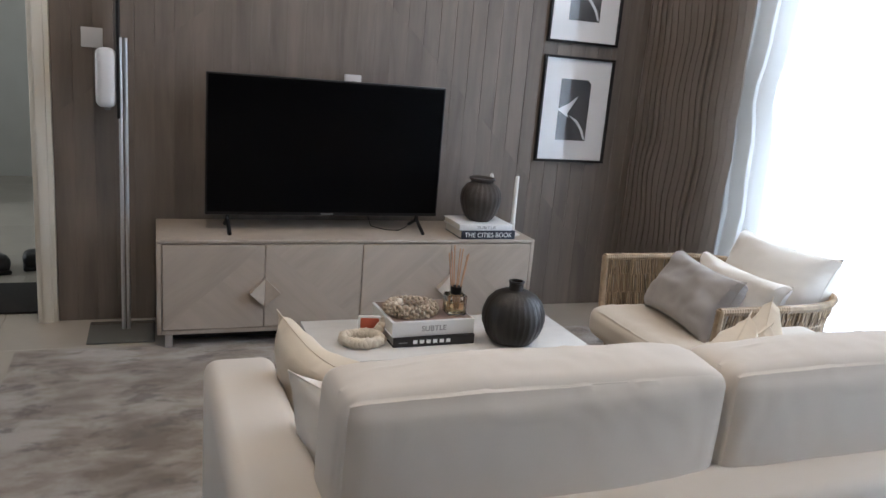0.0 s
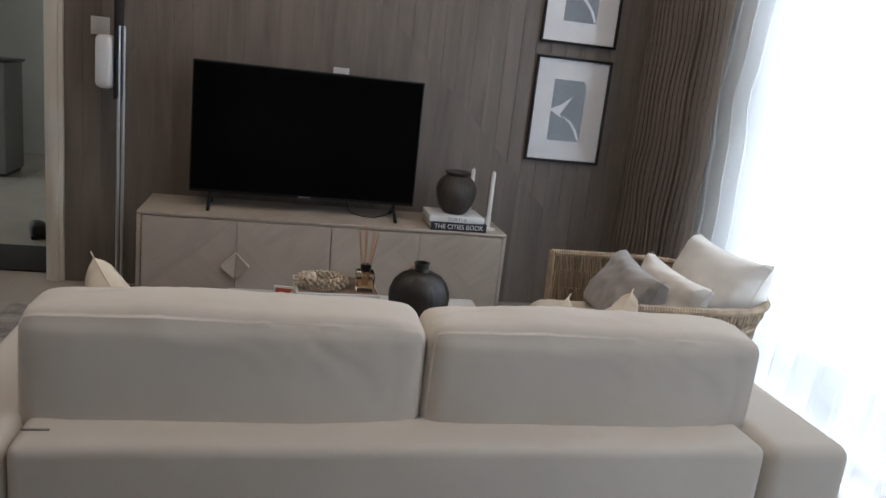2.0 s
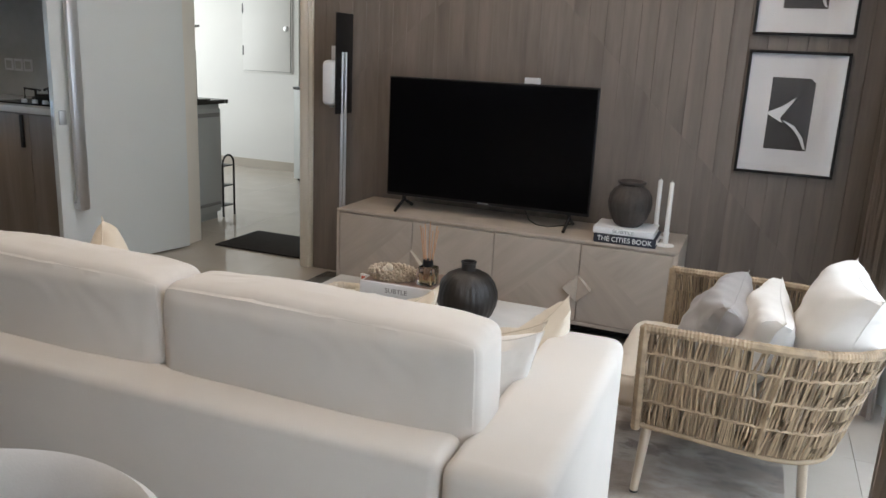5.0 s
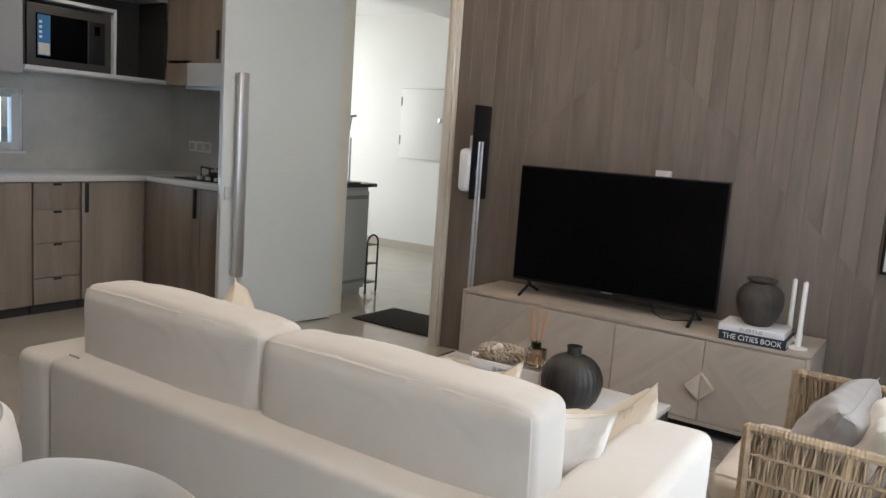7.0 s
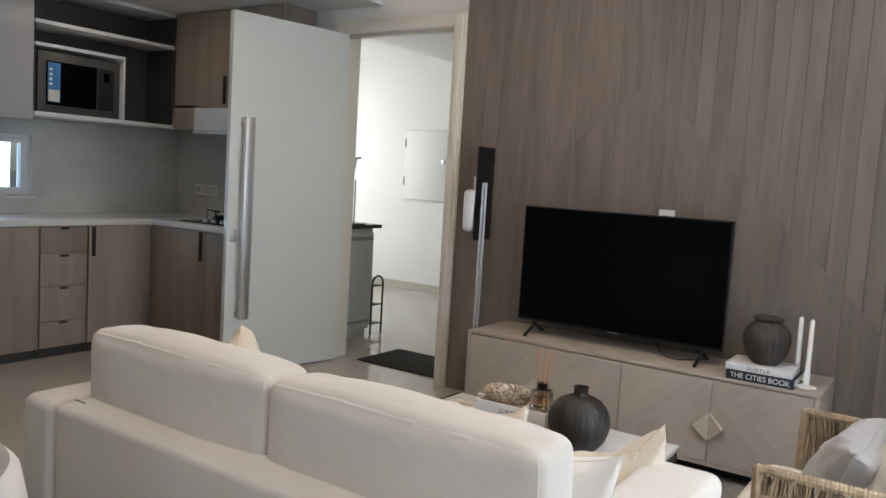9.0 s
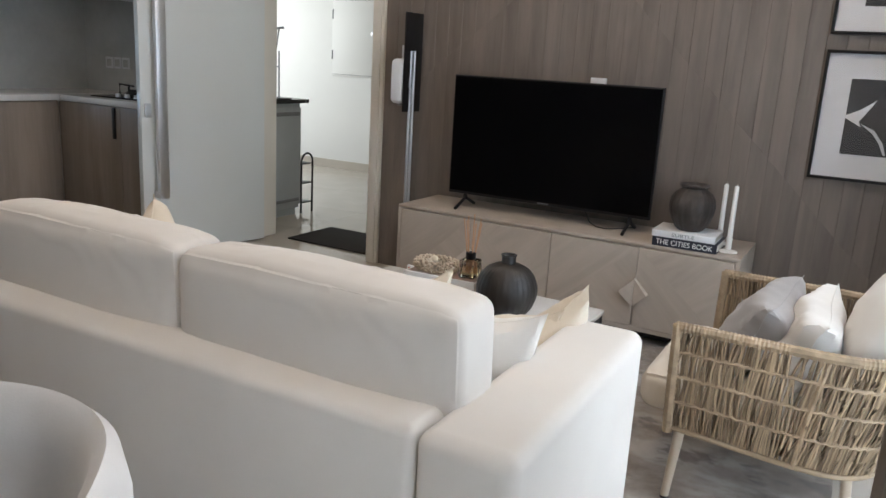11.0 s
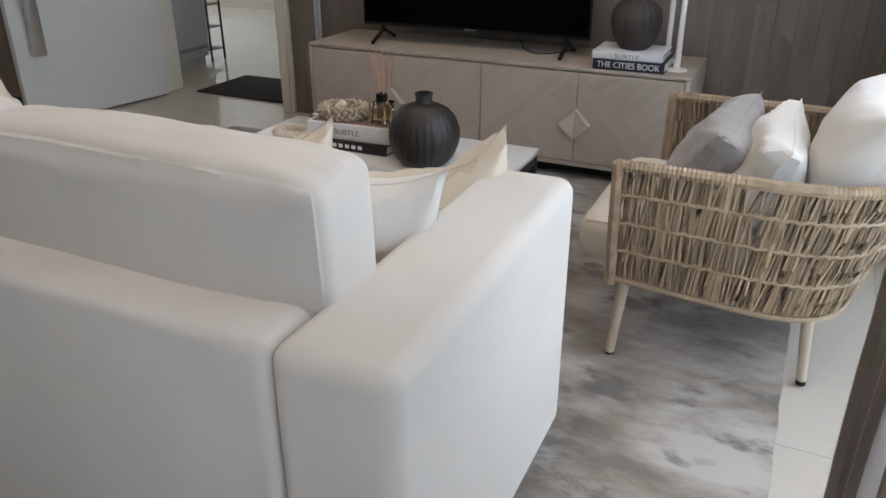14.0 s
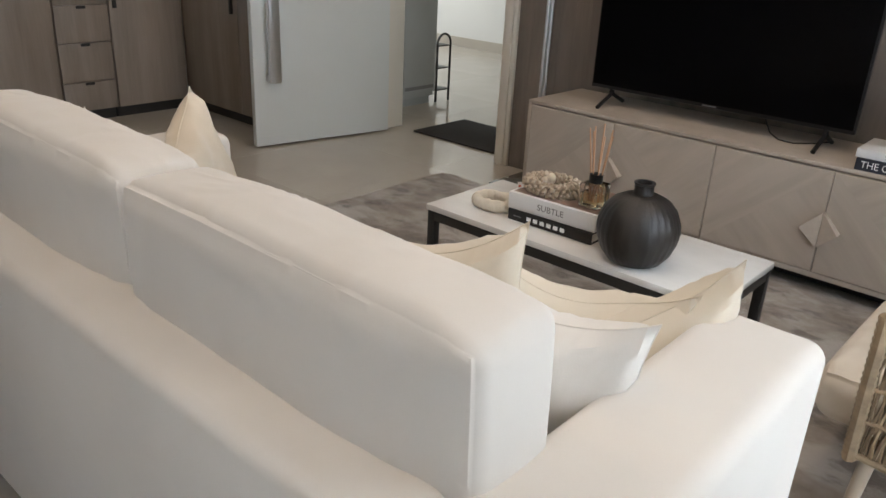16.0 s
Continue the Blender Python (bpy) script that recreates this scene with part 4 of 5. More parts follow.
rattan_chair()
G2 = "pillows on the armchair"
pillow("pillow", 0.46, 0.285, 0.185, M_GREYCLOTH, "grey satin pillow on the rattan chair", pose(2.212, 2.792, 0.39, 28, -2, 85), 11, G2)
pillow("pillow", 0.50, 0.278, 0.175, M_WHITECLOTH, "off-white pillow behind the grey one", pose(2.358, 2.725, 0.39, 25, -1, 90), 12, G2)
pillow("pillow", 0.525, 0.37, 0.25, M_WHITECLOTH, "large plump white pillow against the chair's back", pose(2.575, 2.742, 0.39, 20, 0, 91), 13, G2)


# ---- dining chairs ----
def dining_chair(x, y):
    ob = thing("dining_chair", "rounded pale boucle tub chair behind the sofa", "chair", (x, y, 0), group="dining chairs")
    bm = bmesh.new()
    n, m = 40, 12
    grid = []
    for i in range(n + 1):
        t = radians(-28) + radians(236) * i / n
        c, s = math.cos(t), math.sin(t)
        fall = max(0.0, abs(i / n - 0.5) * 2 - 0.35) ** 2 * 0.55
        top = 0.772 - fall
        col = []
        for j in range(m):
            a = 2 * math.pi * j / m
            r = 0.25 + 0.036 * math.cos(a)
            mid, half = (top + 0.33) / 2, (top - 0.33) / 2
            z = mid + half * math.copysign(abs(math.sin(a)) ** 0.6, math.sin(a))
            rr = r + 0.025 * (z - 0.4)
            col.append(bm.verts.new((rr * c * 1.02, rr * s, z)))
        grid.append(col)
    for p, q in zip(grid, grid[1:]):
        for j in range(m):
            bm.faces.new((p[j], p[(j + 1) % m], q[(j + 1) % m], q[j]))
    bm.faces.new(grid[0]), bm.faces.new(grid[-1][::-1])
    bmesh.ops.recalc_face_normals(bm, faces=bm.faces)
    part("backrest", bm, M_BOUCLE, ob)
    part("seat", lathe([(0.19, 0.36), (0.225, 0.38), (0.232, 0.42), (0.22, 0.455), (0.17, 0.468)], 36), M_BOUCLE, ob)
    for sx in (-1, 1):
        for sy in (-1, 1):
            part("leg", tube([(0.14 * sx, 0.14 * sy, 0.37), (0.2 * sx, 0.2 * sy, 0.0)], 0.016, 10, taper=0.011), M_BLACKMETAL, ob)
    return ob


first = dining_chair(1.54, 0.615)
copy_thing(first, pose(0.985, 0.615, 0, 0, 0, 3))


# ---- pictures on the wood wall ----
def picture(z0, z1, upper):
    ob = thing("framed_print", "black-framed abstract black and white print" if not upper else "upper black-framed abstract print on wood wall", "picture", (2.235, NORTH, z0), group="framed prints")
    W, H, f = 0.437, z1 - z0, 0.013
    for a, b, c, d in ((0, W, 0, f), (0, W, H - f, H), (0, f, f, H - f), (W - f, W, f, H - f)):
        part("frame", box(a, b, -0.026, -0.002, c, d, 0.0015), M_BLACK, ob)
    part("mount", box(f, W - f, -0.010, -0.004, f, H - f), M_PAPER, ob, "white paper mount, grey-blue reflection put in its colour")
    x0, x1, y0, y1 = W * 0.27, W * 0.70, H * 0.21, H * 0.79
    part("print", box(x0, x1, -0.0125, -0.0102, y0, y1), M_CHARCOAL, ob, "charcoal printed block")

    def shape(pts, mat_):
        v = bmesh.new()
        v.faces.new([v.verts.new((x0 + (x1 - x0) * px, -0.0140, y0 + (y1 - y0) * pz)) for px, pz in pts])
        g = bmesh.ops.extrude_face_region(v, geom=v.faces[:])
        for e in g["geom"]:
            if isinstance(e, bmesh.types.BMVert):
                e.co.y = -0.0127
        bmesh.ops.recalc_face_normals(v, faces=v.faces)
        part("print_shape", v, mat_, ob)

    shape([(-0.06, 0.50), (0.30, 0.60), (0.62, 0.74), (0.42, 0.55), (0.30, 0.44), (0.36, 0.37)], M_PAPER)
    shape([(0.34, 0.42), (0.62, 0.30), (0.80, 0.17), (0.92, 0.03), (0.98, 0.02), (0.88, 0.18), (0.66, 0.34)], M_PAPER)
    shape([(0.88, 1.0), (1.02, 1.01), (1.02, 0.93)], M_PAPER)
    g = part("glass", box(f, W - f, -0.0185, -0.0170, f, H - f), M_GLASS, ob)
    g.visible_shadow = False
    return ob


picture(0.85, 1.427, False)
picture(1.495, 2.072, True)


# ---- things by the door ----
stand = thing("dispenser_stand", "chrome floor stand with a white hand-sanitiser dispenser", "stand", (0.135, 4.045, 0.0))
part("base", box(-0.16, 0.125, -0.17, 0.11, 0.0, 0.01, 0.003), M_BASEGLASS, stand, "smoked glass base plate")
for x in (-0.011, 0.011):
    part("pole", tube([(x, 0, 0.008), (x, 0, 1.325)], 0.0085, 12), M_CHROME, stand)
part("sign_panel", box(-0.024, -0.012, -0.06, 0.12, 0.985, 1.535, 0.004), M_BLACK, stand, "slim black sign panel")
disp = part("dispenser", box(-0.108, -0.026, -0.07, 0.03, 1.03, 1.28, 0.03, 4), M_WHITELAM, stand, "white rounded dispenser body")
part("nozzle", box(-0.075, -0.05, -0.035, -0.01, 1.018, 1.032, 0.004), M_INKGREY, disp)
part("bracket", box(-0.028, -0.012, -0.02, 0.02, 1.12, 1.18, 0.003), M_CHROME, stand)
box_ = thing("wall_socket", "small white socket box on the wall above television", "socket", (1.185, NORTH - 0.002, 1.2))
part("housing", box(-0.041, 0.041, -0.026, 0.0, -0.04, 0.04, 0.004), M_WHITELAM, box_)
part("face", box(-0.03, 0.03, -0.0285, -0.025, -0.03, 0.03, 0.002), M_WHITELAM, box_)
part("mark", box(-0.012, 0.012, -0.0292, -0.0283, 0.004, 0.010), M_INKGREY, box_)
sw = thing("light_switch", "white square wall switch beside the doorway", "switch", (0.005, NORTH - 0.002, 1.315))
part("plate", box(-0.044, 0.044, -0.009, 0.0, -0.043, 0.043, 0.003), M_WHITELAM, sw)
part("rocker", box(-0.03, 0.03, -0.012, -0.008, -0.03, 0.03, 0.002), M_WHITELAM, sw)


# ---- foyer ----
def shoe_cabinet():
    ob = thing("shoe_cabinet", "pale grey shoe cabinet with a dark top", "cabinet", (-1.90, 4.40, 0))
    part("body", box(0, 0.37, 0, 0.66, 0.06, 0.895, 0.003), M_GREYCAB, ob)
    part("plinth", box(0.0, 0.34, 0.01, 0.65, 0, 0.06), M_GREYCAB, ob)
    part("worktop", box(-0.01, 0.39, -0.01, 0.75, 0.895, 0.925, 0.003), M_DARKTOP, ob, "dark stone top")
    for k in (0, 1):
        d = part("door", box(0.371, 0.387, 0.004 + k * 0.329, 0.327 + k * 0.329, 0.1, 0.86, 0.003), M_GREYCAB, ob)
        part("grip", box(0.386, 0.392, 0.02 + k * 0.329, 0.31 + k * 0.329, 0.80, 0.83, 0.002), M_INKGREY, d)
        part("vent", box(0.386, 0.391, 0.02 + k * 0.329, 0.31 + k * 0.329, 0.12, 0.145, 0.002), M_INKGREY, d)
    return ob


shoe_cabinet()


def shoe_rack():
    ob = thing("shoe_rack", "black tubular shoe rack with three tiers", "rack", (-1.70, 5.10, 0))
    for x in (-0.28, 0.16):
        pts = [(x, 0.0, 0), (x, 0.0, 0.42)]
        pts += [(x, 0.07 - 0.07 * math.cos(a), 0.42 + 0.07 * math.sin(a)) for a in np.linspace(0.3, math.pi - 0.3, 8)]
        pts += [(x, 0.14, 0.42), (x, 0.14, 0)]
        part("end_frame", tube(pts, 0.0085, 8), M_BLACKMETAL, ob)
    for z in (0.08, 0.24, 0.40):
        part("shelf", box(-0.28, 0.16, 0.0, 0.14, z, z + 0.008, 0.002), M_BLACKMETAL, ob)
    return ob


shoe_rack()
lamp = thing("display_stand", "slim grey metal easel stand on the shoe cabinet", "stand", (-1.62, 4.86, 0.925))
part("base", box(-0.06, 0.12, -0.07, 0.07, 0, 0.014, 0.003), M_DARKTOP, lamp)
part("upright", tube([(0.05, 0.0, 0.012), (0.03, 0.02, 0.36)], 0.006, 8), M_INKGREY, lamp)
part("upright", tube([(-0.05, 0.0, 0.012), (0.03, 0.02, 0.53)], 0.006, 8), M_INKGREY, lamp)
part("crossbar", tube([(0.0, 0.0, 0.525), (0.06, 0.04, 0.535)], 0.009, 8), M_INKGREY, lamp)
part("crossbar", tube([(-0.015, 0.01, 0.25), (0.035, 0.015, 0.24)], 0.005, 8), M_INKGREY, lamp)

hatch = thing("service_hatch", "white metal service hatch on the foyer wall", "hatch", (-3.02, 7.418, 1.075))
part("surround", box(-0.02, 0.62, -0.012, 0.0, -0.02, 0.815, 0.003), M_PAINT, hatch)
# Grey plate paints the shade in the gap round the hatch door.
part("gap_shade_plate", box(-0.004, 0.604, -0.0135, -0.0118, -0.004, 0.799), M_INKGREY, hatch)
hd = part("hatch_door", box(0.0, 0.60, -0.022, -0.014, 0.0, 0.795, 0.003), M_PAINT, hatch)
for z in (0.16, 0.6):
    part("hinge", tube([(-0.006, -0.02, z), (-0.006, -0.02, z + 0.1)], 0.009, 8), M_INKGREY, hd)
part("lock", lathe([(0.028, 0.0), (0.028, 0.012), (0.012, 0.02)], 18), M_CHROME, hd).matrix_basis = pose(0.55, -0.022, 0.45, 90)

lowcab = thing("low_cabinet", "low foyer cabinet with a white door and dark top", "cabinet", (-2.06, 6.91, 0))
part("body", box(0, 0.74, 0.02, 0.45, 0.03, 0.93, 0.003), M_NICHEGREY, lowcab)
part("worktop", box(-0.01, 0.76, 0.0, 0.46, 0.93, 0.955, 0.003), M_DARKTOP, lowcab)
part("door", box(0.0, 0.51, 0.0, 0.02, 0.03, 0.925, 0.003), M_LEAF, lowcab, "white cabinet door")
part("door", box(0.515, 0.74, 0.004, 0.02, 0.03, 0.86, 0.003), M_NICHEGREY, lowcab)
part("plinth", box(0.02, 0.72, 0.04, 0.43, 0.0, 0.03), M_BLACK, lowcab)


def shoe(x, y, turn):
    ob = thing("shoe", "black leather shoe on the foyer tiles", "shoe", (x, y, 0.0), turn, "black shoes")
    bm = box(-0.045, 0.045, -0.13, 0.13, 0.0, 0.022, 0.01, 3)
    part("sole", bm, M_BLACK, ob)
    up = cushion(0.084, 0.25, 0.06, 0.012, 0.025, 8)
    for v in up.verts:
        k = (v.co.y + 0.125) / 0.25
        v.co.z = 0.022 + v.co.z * (1.35 - 0.65 * k)
        v.co.x *= 1 - 0.25 * max(0, k - 0.6)
    part("upper", up, M_BLACKBOOK, ob)
    part("laces", box(-0.018, 0.018, -0.02, 0.05, 0.082, 0.088, 0.002), M_INKGREY, ob)
    return ob


shoe(-0.56, 5.12, 20)
shoe(-0.40, 5.2, 8)


# ---- kitchen ----
BX, BY, TOPZ = -2.39, 3.585, 0.917


def handle_bar(parent, m, length):
    h = part("handle", box(-0.011, 0.011, -0.016, 0.0, -length, 0, 0.003), M_BLACKMETAL, parent, "black bar handle")
    h.matrix_basis = m
    return h


def base_unit(name, label, at, turn, w, fronts, group):
    """A floor cabinet of width w, facing -y before its turn; fronts: (x0, x1, z0, z1, grip)."""
    ob = thing(name, label, "cabinet", at, turn, group)
    part("body", box(0.002, w - 0.002, 0.02, 0.56, 0.09, TOPZ - 0.042), M_CABINET, ob)
    part("kick", box(0.002, w - 0.002, 0.045, 0.5, 0, 0.09), M_NICHE, ob, "dark recessed kickboard")
    for x0, x1, z0, z1, grip in fronts:
        d = part("drawer" if z1 - z0 < 0.4 else "door", box(0, x1 - x0, 0.0, 0.019, 0, z1 - z0, 0.0015), M_CABINET, ob)
        d.matrix_basis = pose(x0, 0, z0)
        if grip == "notch":
            c = (x1 - x0) / 2
            part("grip", box(c - 0.028, c + 0.028, -0.003, 0.006, z1 - z0 - 0.018, z1 - z0 - 0.002, 0.002), M_BLACKMETAL, d)
        elif grip is not None:
            handle_bar(d, pose(grip, 0, z1 - z0 - 0.004), 0.2)
    return ob


ZT = TOPZ - 0.046
GW = "kitchen base cabinets"
base_unit("base_cabinet", "greige wood kitchen cabinet under the counter", (BX, 1.0, 0), 90, 0.88, [(0.003, 0.438, 0.07, ZT, 0.40), (0.442, 0.877, 0.07, ZT, 0.04)], GW)
base_unit("base_cabinet", "greige wood kitchen cabinet with a plain door", (BX, 1.88, 0), 90, 0.88, [(0.003, 0.438, 0.07, ZT, 0.40), (0.442, 0.877, 0.07, ZT, None)], GW)
zs = (0.07, 0.245, 0.475, 0.69, ZT)
base_unit("drawer_cabinet", "four-drawer greige wood cabinet with notch grips", (BX, 2.765, 0), 90, 0.325, [(0.003, 0.322, a + 0.002, b - 0.002, "notch") for a, b in zip(zs, zs[1:])], GW)
base_unit("base_cabinet", "greige wood corner cabinet with a black handle", (BX, 3.095, 0), 90, 0.48, [(0.003, 0.477, 0.07, ZT, 0.03)], GW)
base_unit("base_cabinet", "greige wood cabinet under the hob with black handle", (BX + 0.004, BY, 0), 0, 0.96, [(-0.02, 0.60, 0.07, ZT, 0.57), (0.604, 0.957, 0.07, ZT, None)], GW)
bm = box(WEST + 0.002, BX + 0.015, 1.0, NORTH + 0.02, TOPZ - 0.04, TOPZ, 0.003)
box(BX + 0.015, -1.49, BY - 0.015, NORTH + 0.02, TOPZ - 0.04, TOPZ, 0.003, bm=bm)
tagged(part("worktop", bm, M_COUNTER, None), "white quartz L-shaped kitchen worktop", "worktop")
bm = box(WEST + 0.001, WEST + 0.013, 3.0, NORTH + 0.02, TOPZ, 1.6)
box(WEST + 0.001, WEST + 0.013, 1.0, 3.0, TOPZ, 1.038, bm=bm)
box(WEST + 0.001, WEST + 0.013, 1.0, 3.0, 1.462, 1.6, bm=bm)
box(WEST + 0.013, -1.49, NORTH + 0.008, NORTH + 0.02, TOPZ, 1.7, bm=bm)
tagged(part("splashback", bm, M_SPLASH, None), "pale grey marble kitchen splashback", "splashback", kind="structure")

UX, UY, UB, UT = -2.62, 3.91, 1.59, SOFFIT - 0.004


def upper_white():
    ob = thing("wall_cabinet", "pale grey wall cabinet above the counter", "cabinet", (WEST + 0.002, 1.0, UB))
    part("body", box(0, 0.33, 0, 1.83, 0.0, UT - UB), M_PALECAB, ob)
    for k in range(3):
        part("door", box(0.331, 0.35, k * 0.61 + 0.002, k * 0.61 + 0.608, -0.03, UT - UB - 0.002, 0.0015), M_PALECAB, ob)
    return ob


def niche_unit():
    ob = thing("open_shelf_unit", "dark open wall shelf with white edges", "shelf", (WEST + 0.002, 2.84, UB))
    D, L, H = 0.35, 1.07, UT - UB
    part("back", box(0, 0.015, 0, L, 0, H), M_NICHE, ob)
    part("lining", box(0.015, D - 0.02, L - 0.012, L, 0.03, H), M_NICHE, ob)
    part("lining", box(0.015, D - 0.02, 0, 0.012, 0.03, H - 0.03), M_NICHE, ob)
    part("bottom_board", box(0, D, 0, L, 0, 0.028, 0.002), M_WHITELAM, ob)
    part("top_board", box(0, D, 0, L, H - 0.03, H, 0.002), M_WHITELAM, ob)
    part("shelf", box(0.015, D, 0, L, 0.60, 0.626, 0.002), M_WHITELAM, ob)
    part("shelf", box(0.015, D, 0, 0.65, 0.455, 0.478, 0.002), M_WHITELAM, ob)
    part("divider", box(0.015, D, 0.63, 0.65, 0.028, 0.455, 0.002), M_WHITELAM, ob)
    return ob


upper_white()
niche_unit()
mw = thing("microwave", "black built-in microwave with a blue sticker", "microwave", (UX - 0.01, 2.86, UB + 0.029))
part("body", box(-0.29, -0.02, 0.03, 0.58, 0.0, 0.36, 0.004), M_BLACK, mw)
part("trim", box(-0.02, -0.008, 0.005, 0.6, 0.0, 0.4, 0.003), M_MICROTRIM, mw, "grey trim frame")
part("door_glass", box(-0.008, -0.001, 0.06, 0.42, 0.05, 0.34, 0.003), M_SCREEN, mw)
part("control_panel", box(-0.008, -0.002, 0.43, 0.55, 0.05, 0.34, 0.003), M_BLACK, mw)
part("display", box(-0.002, 0.0, 0.47, 0.51, 0.25, 0.31), M_SCREEN, mw)
st = part("sticker", box(-0.001, 0.0008, 0.07, 0.155, 0.07, 0.33), M_BLUE, mw, "blue and cream energy sticker")
part("sticker_print", box(0.0008, 0.0014, 0.075, 0.15, 0.075, 0.15), M_PAGES, st)
for k in range(4):
    part("sticker_bar", box(0.0008, 0.0014, 0.08, 0.10, 0.18 + k * 0.032, 0.196 + k * 0.032), M_INKWHITE, st)

un = thing("wall_cabinet", "greige wood wall cabinet over the cooker hood", "cabinet", (UX, UY, UB), group="kitchen wall cabinets")
part("body", box(0.0, 1.17, 0.02, 0.30, 0.18, UT - UB), M_CABINET, un)
part("corner_post", box(0.0, 0.28, 0.0, 0.30, 0.0, 0.18), M_CABINET, un)
d = part("door", box(0.003, 0.62, 0.0, 0.019, 0.16, UT - UB - 0.004, 0.0015), M_CABINET, un)
handle_bar(d, pose(0.585, 0, 0.39), 0.2)
part("door", box(0.624, 1.167, 0.0, 0.019, 0.16, UT - UB - 0.004, 0.0015), M_CABINET, un)
hood = thing("cooker_hood", "slim white cooker hood under the wall cabinet", "hood", (UX + 0.28, UY - 0.03, UB - 0.02))
part("body", box(0, 0.62, 0.0, 0.33, 0.0, 0.178, 0.004), M_WHITELAM, hood)
part("lip", box(0, 0.62, -0.012, 0.02, -0.012, 0.012, 0.003), M_CHROME, hood)
hob = thing("gas_hob", "black glass gas hob with cast burners", "hob", (-2.20, 3.68, TOPZ))
part("plate", box(0, 0.62, 0, 0.42, 0.0, 0.008, 0.003), M_SCREEN, hob)
for x in (0.16, 0.46):
    b = part("burner", lathe([(0.065, 0.008), (0.065, 0.03), (0.045, 0.042), (0.0451, 0.05)], 24), M_BLACKMETAL, hob)
    b.matrix_basis = pose(x, 0.24, 0)
    for k in range(4):
        a = k * math.pi / 2 + 0.5
        part("pan_support", tube([(0.11 * math.cos(a), 0.11 * math.sin(a), 0.008), (0.11 * math.cos(a), 0.11 * math.sin(a), 0.085), (0.035 * math.cos(a), 0.035 * math.sin(a), 0.075)], 0.008, 6), M_BLACKMETAL, b)
for k in range(3):
    kb = part("knob", lathe([(0.018, 0.008), (0.016, 0.03)], 16), M_CHROME, hob)
    kb.matrix_basis = pose(0.22 + 0.09 * k, 0.05, 0)
for k in range(3):
    so = thing("socket", "white wall socket on the splashback", "socket", (-2.495 - k * 0.092, NORTH + 0.006, 1.13), group="kitchen sockets")
    part("plate", box(-0.042, 0.042, -0.008, 0, -0.042, 0.042, 0.003), M_WHITELAM, so)
    part("face", box(-0.026, 0.026, -0.0105, -0.007, -0.026, 0.026, 0.002), M_SPLASH, so)
cl = thing("ceiling_light", "square warm white kitchen ceiling light", "light", (-2.1, 3.2, SOFFIT))
part("frame", box(-0.15, 0.15, -0.15, 0.15, -0.022, 0.0, 0.004), M_WHITELAM, cl)
part("diffuser", box(-0.135, 0.135, -0.135, 0.135, -0.027, -0.021, 0.002), M_LAMP, cl)
cove = thing("cove_light", "warm strip light hidden above the soffit", "light", (-0.95, 2.4, SOFFIT + 0.03))
part("strip", box(-0.02, 0.0, -1.7, 1.7, 0, 0.012, 0.002), M_COVE, cove)
# Unseen fittings added for the assumed warm ceiling lamps.
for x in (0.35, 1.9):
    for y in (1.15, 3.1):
        dl = thing("downlight", "small round recessed warm ceiling light, assumed, out of view", "light", (x, y, CEIL), group="ceiling downlights")
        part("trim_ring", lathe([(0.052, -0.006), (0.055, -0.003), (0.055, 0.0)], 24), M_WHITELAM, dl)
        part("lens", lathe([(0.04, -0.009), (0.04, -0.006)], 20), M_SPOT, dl)


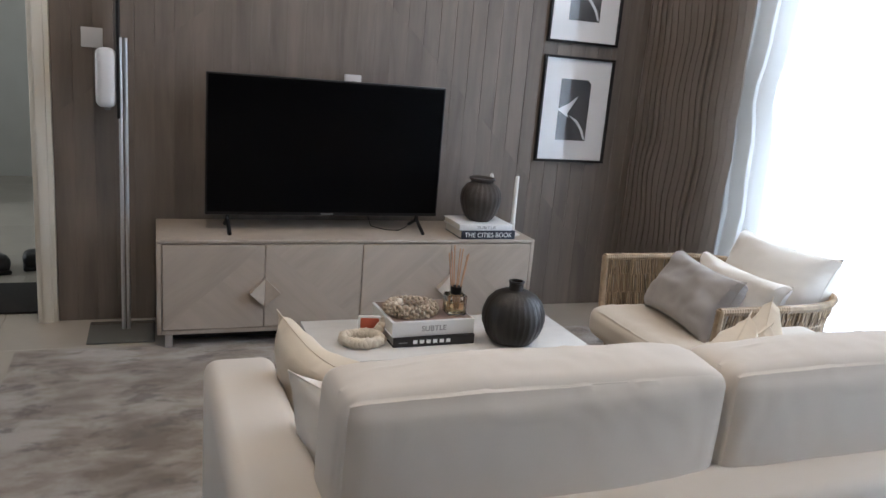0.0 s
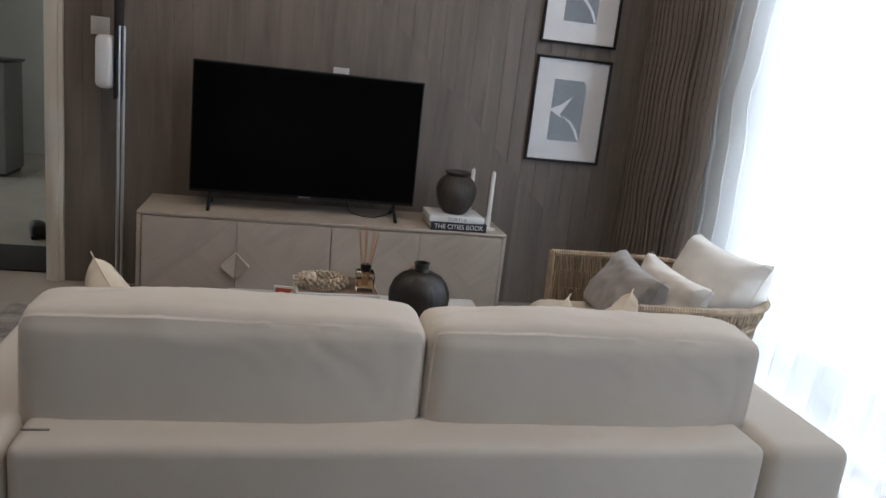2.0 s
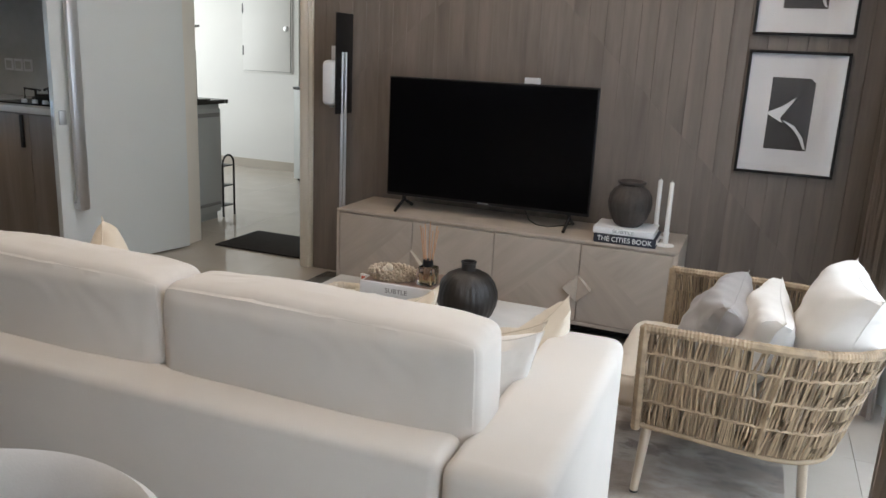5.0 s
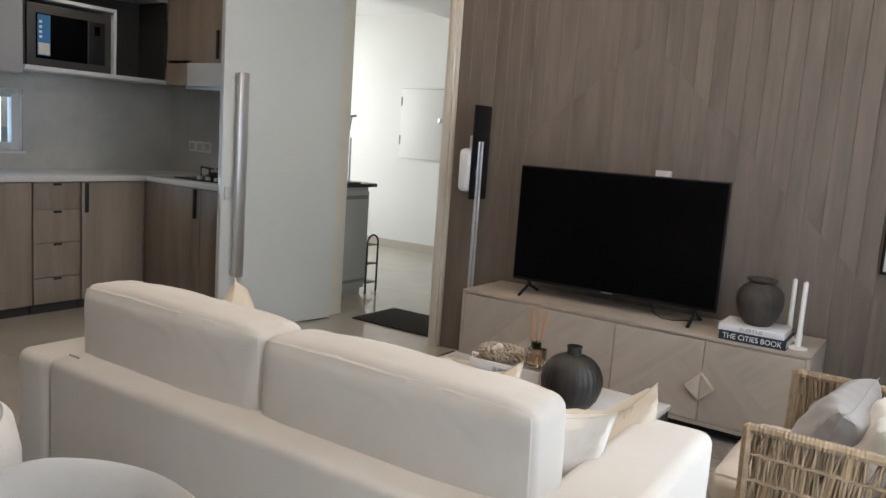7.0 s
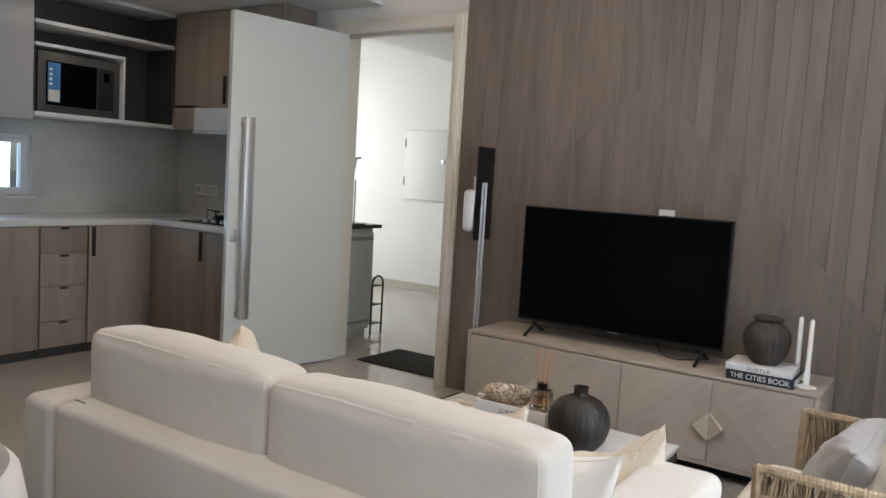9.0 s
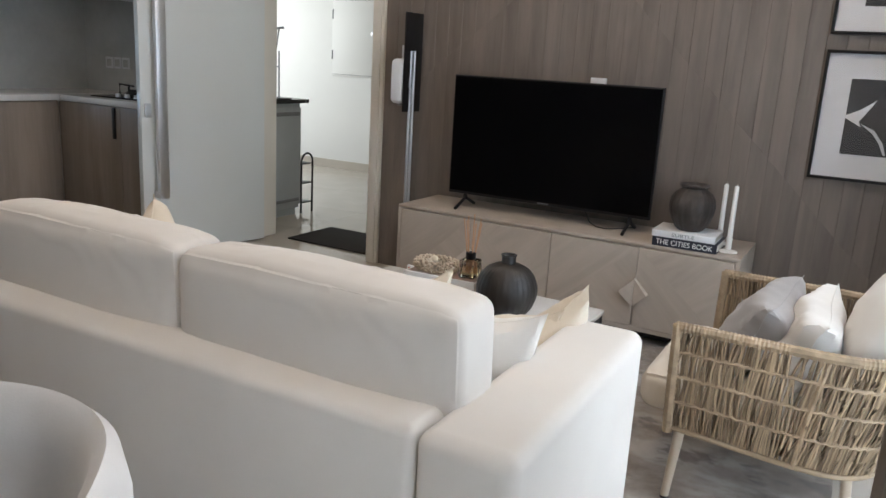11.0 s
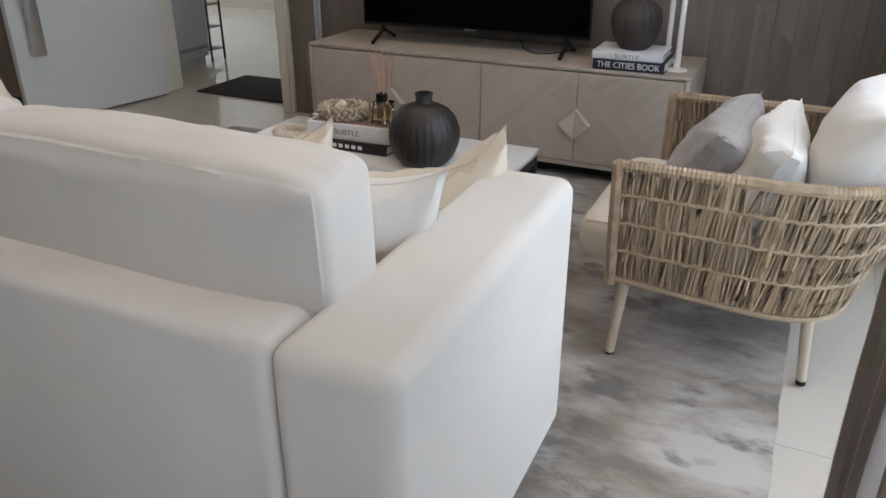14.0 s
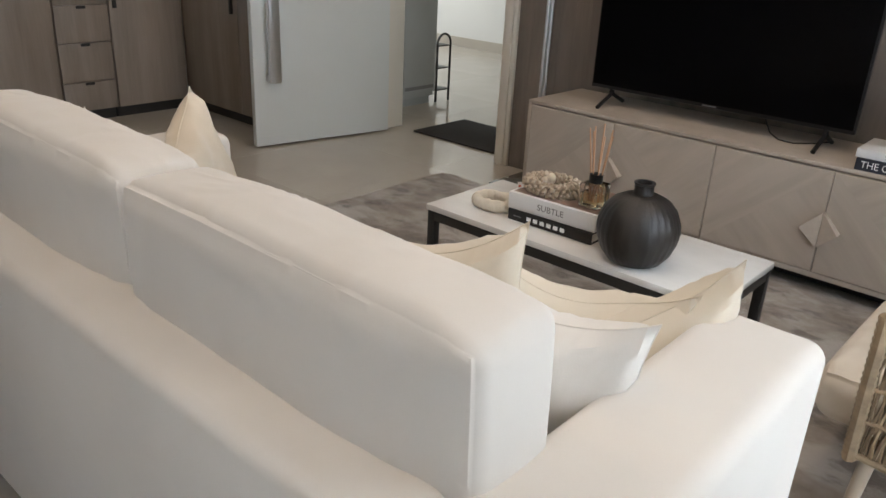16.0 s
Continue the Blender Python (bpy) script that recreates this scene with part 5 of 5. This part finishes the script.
# ---- wood cladding: planks cut along a raised chevron ----
def clad():
    apex_z, left, right = 1.92, 0.80, 0.985
    x0, x1, z0, z1, step = DOOR_R + 0.087, EAST - 0.002, 0.002, CEIL - 0.004, 0.0835
    n = int((x1 - x0) / step)
    step = (x1 - x0) / n
    apex_x = x0 + round((1.06 - x0) / step) * step

    def cut(x):
        z = apex_z + (x - apex_x) * left if x < apex_x else apex_z - (x - apex_x) * right
        return max(0.25, z)

    def plank(a, b, lo, hi, c):
        """A board whose long edges are chamfered by c, so that two of them meet in a V."""
        v = bmesh.new()
        y = NORTH + random.uniform(0, 0.0005)
        rows = [[v.verts.new((x, d, f(x))) for f in (lo, hi)] for x, d in ((a, NORTH + 0.021), (a, y + c), (a + c, y), (b - c, y), (b, y + c), (b, NORTH + 0.021))]
        for p, q in zip(rows, rows[1:] + rows[:1]):
            v.faces.new((p[0], q[0], q[1], p[1]))
        for k in (0, 1):
            v.faces.new([row[k] for row in rows])
        bmesh.ops.recalc_face_normals(v, faces=v.faces)
        part("plank", v, M_WALLWOOD, WALL_N, smooth=False)

    for i in range(n):
        a, b = x0 + i * step, x0 + (i + 1) * step
        plank(a + 0.0001, b - 0.0001, lambda x: z0, lambda x: cut(x) - 0.0002, 0.0008)
        plank(a + 0.0001, b - 0.0001, lambda x: cut(x) + 0.0002, lambda x: z1, 0.0026)


clad()
back = part("cladding_board", box(DOOR_R + 0.087, EAST - 0.001, NORTH + 0.012, NORTH + 0.0215, 0.002, CEIL - 0.002), M_GROOVE, WALL_N, "dark board behind the planks")
edge_l = part("cladding_edge", box(DOOR_L - 0.6, DOOR_L - 0.087, NORTH + 0.0205, NORTH + 0.0225, 0.94, 1.7), M_PAINT, WALL_N)


# ---- floor tiles ----
def tiles():
    meshes = {}
    size, gap = 0.8, 0.0009
    fl = bpy.data.objects["floor"]
    x = -4.4
    while x < 3.35 - 0.01:
        y = -4.15
        while y < 8.6 - 0.01:
            w, d = min(size, 3.35 - x) - gap, min(size, 8.6 - y) - gap
            key = (round(w, 4), round(d, 4))
            if key not in meshes:
                b = box(0, w, 0, d, -0.004, 0.0, 0.0008, 1)
                me = bpy.data.meshes.new("tile")
                b.to_mesh(me)
                b.free()
                me.materials.append(M_TILE)
                meshes[key] = me
            ob = new("tile", meshes[key])
            ob.parent = fl
            ob.matrix_basis = pose(x + gap / 2, y + gap / 2, 0)
            y += size
        x += size


tiles()
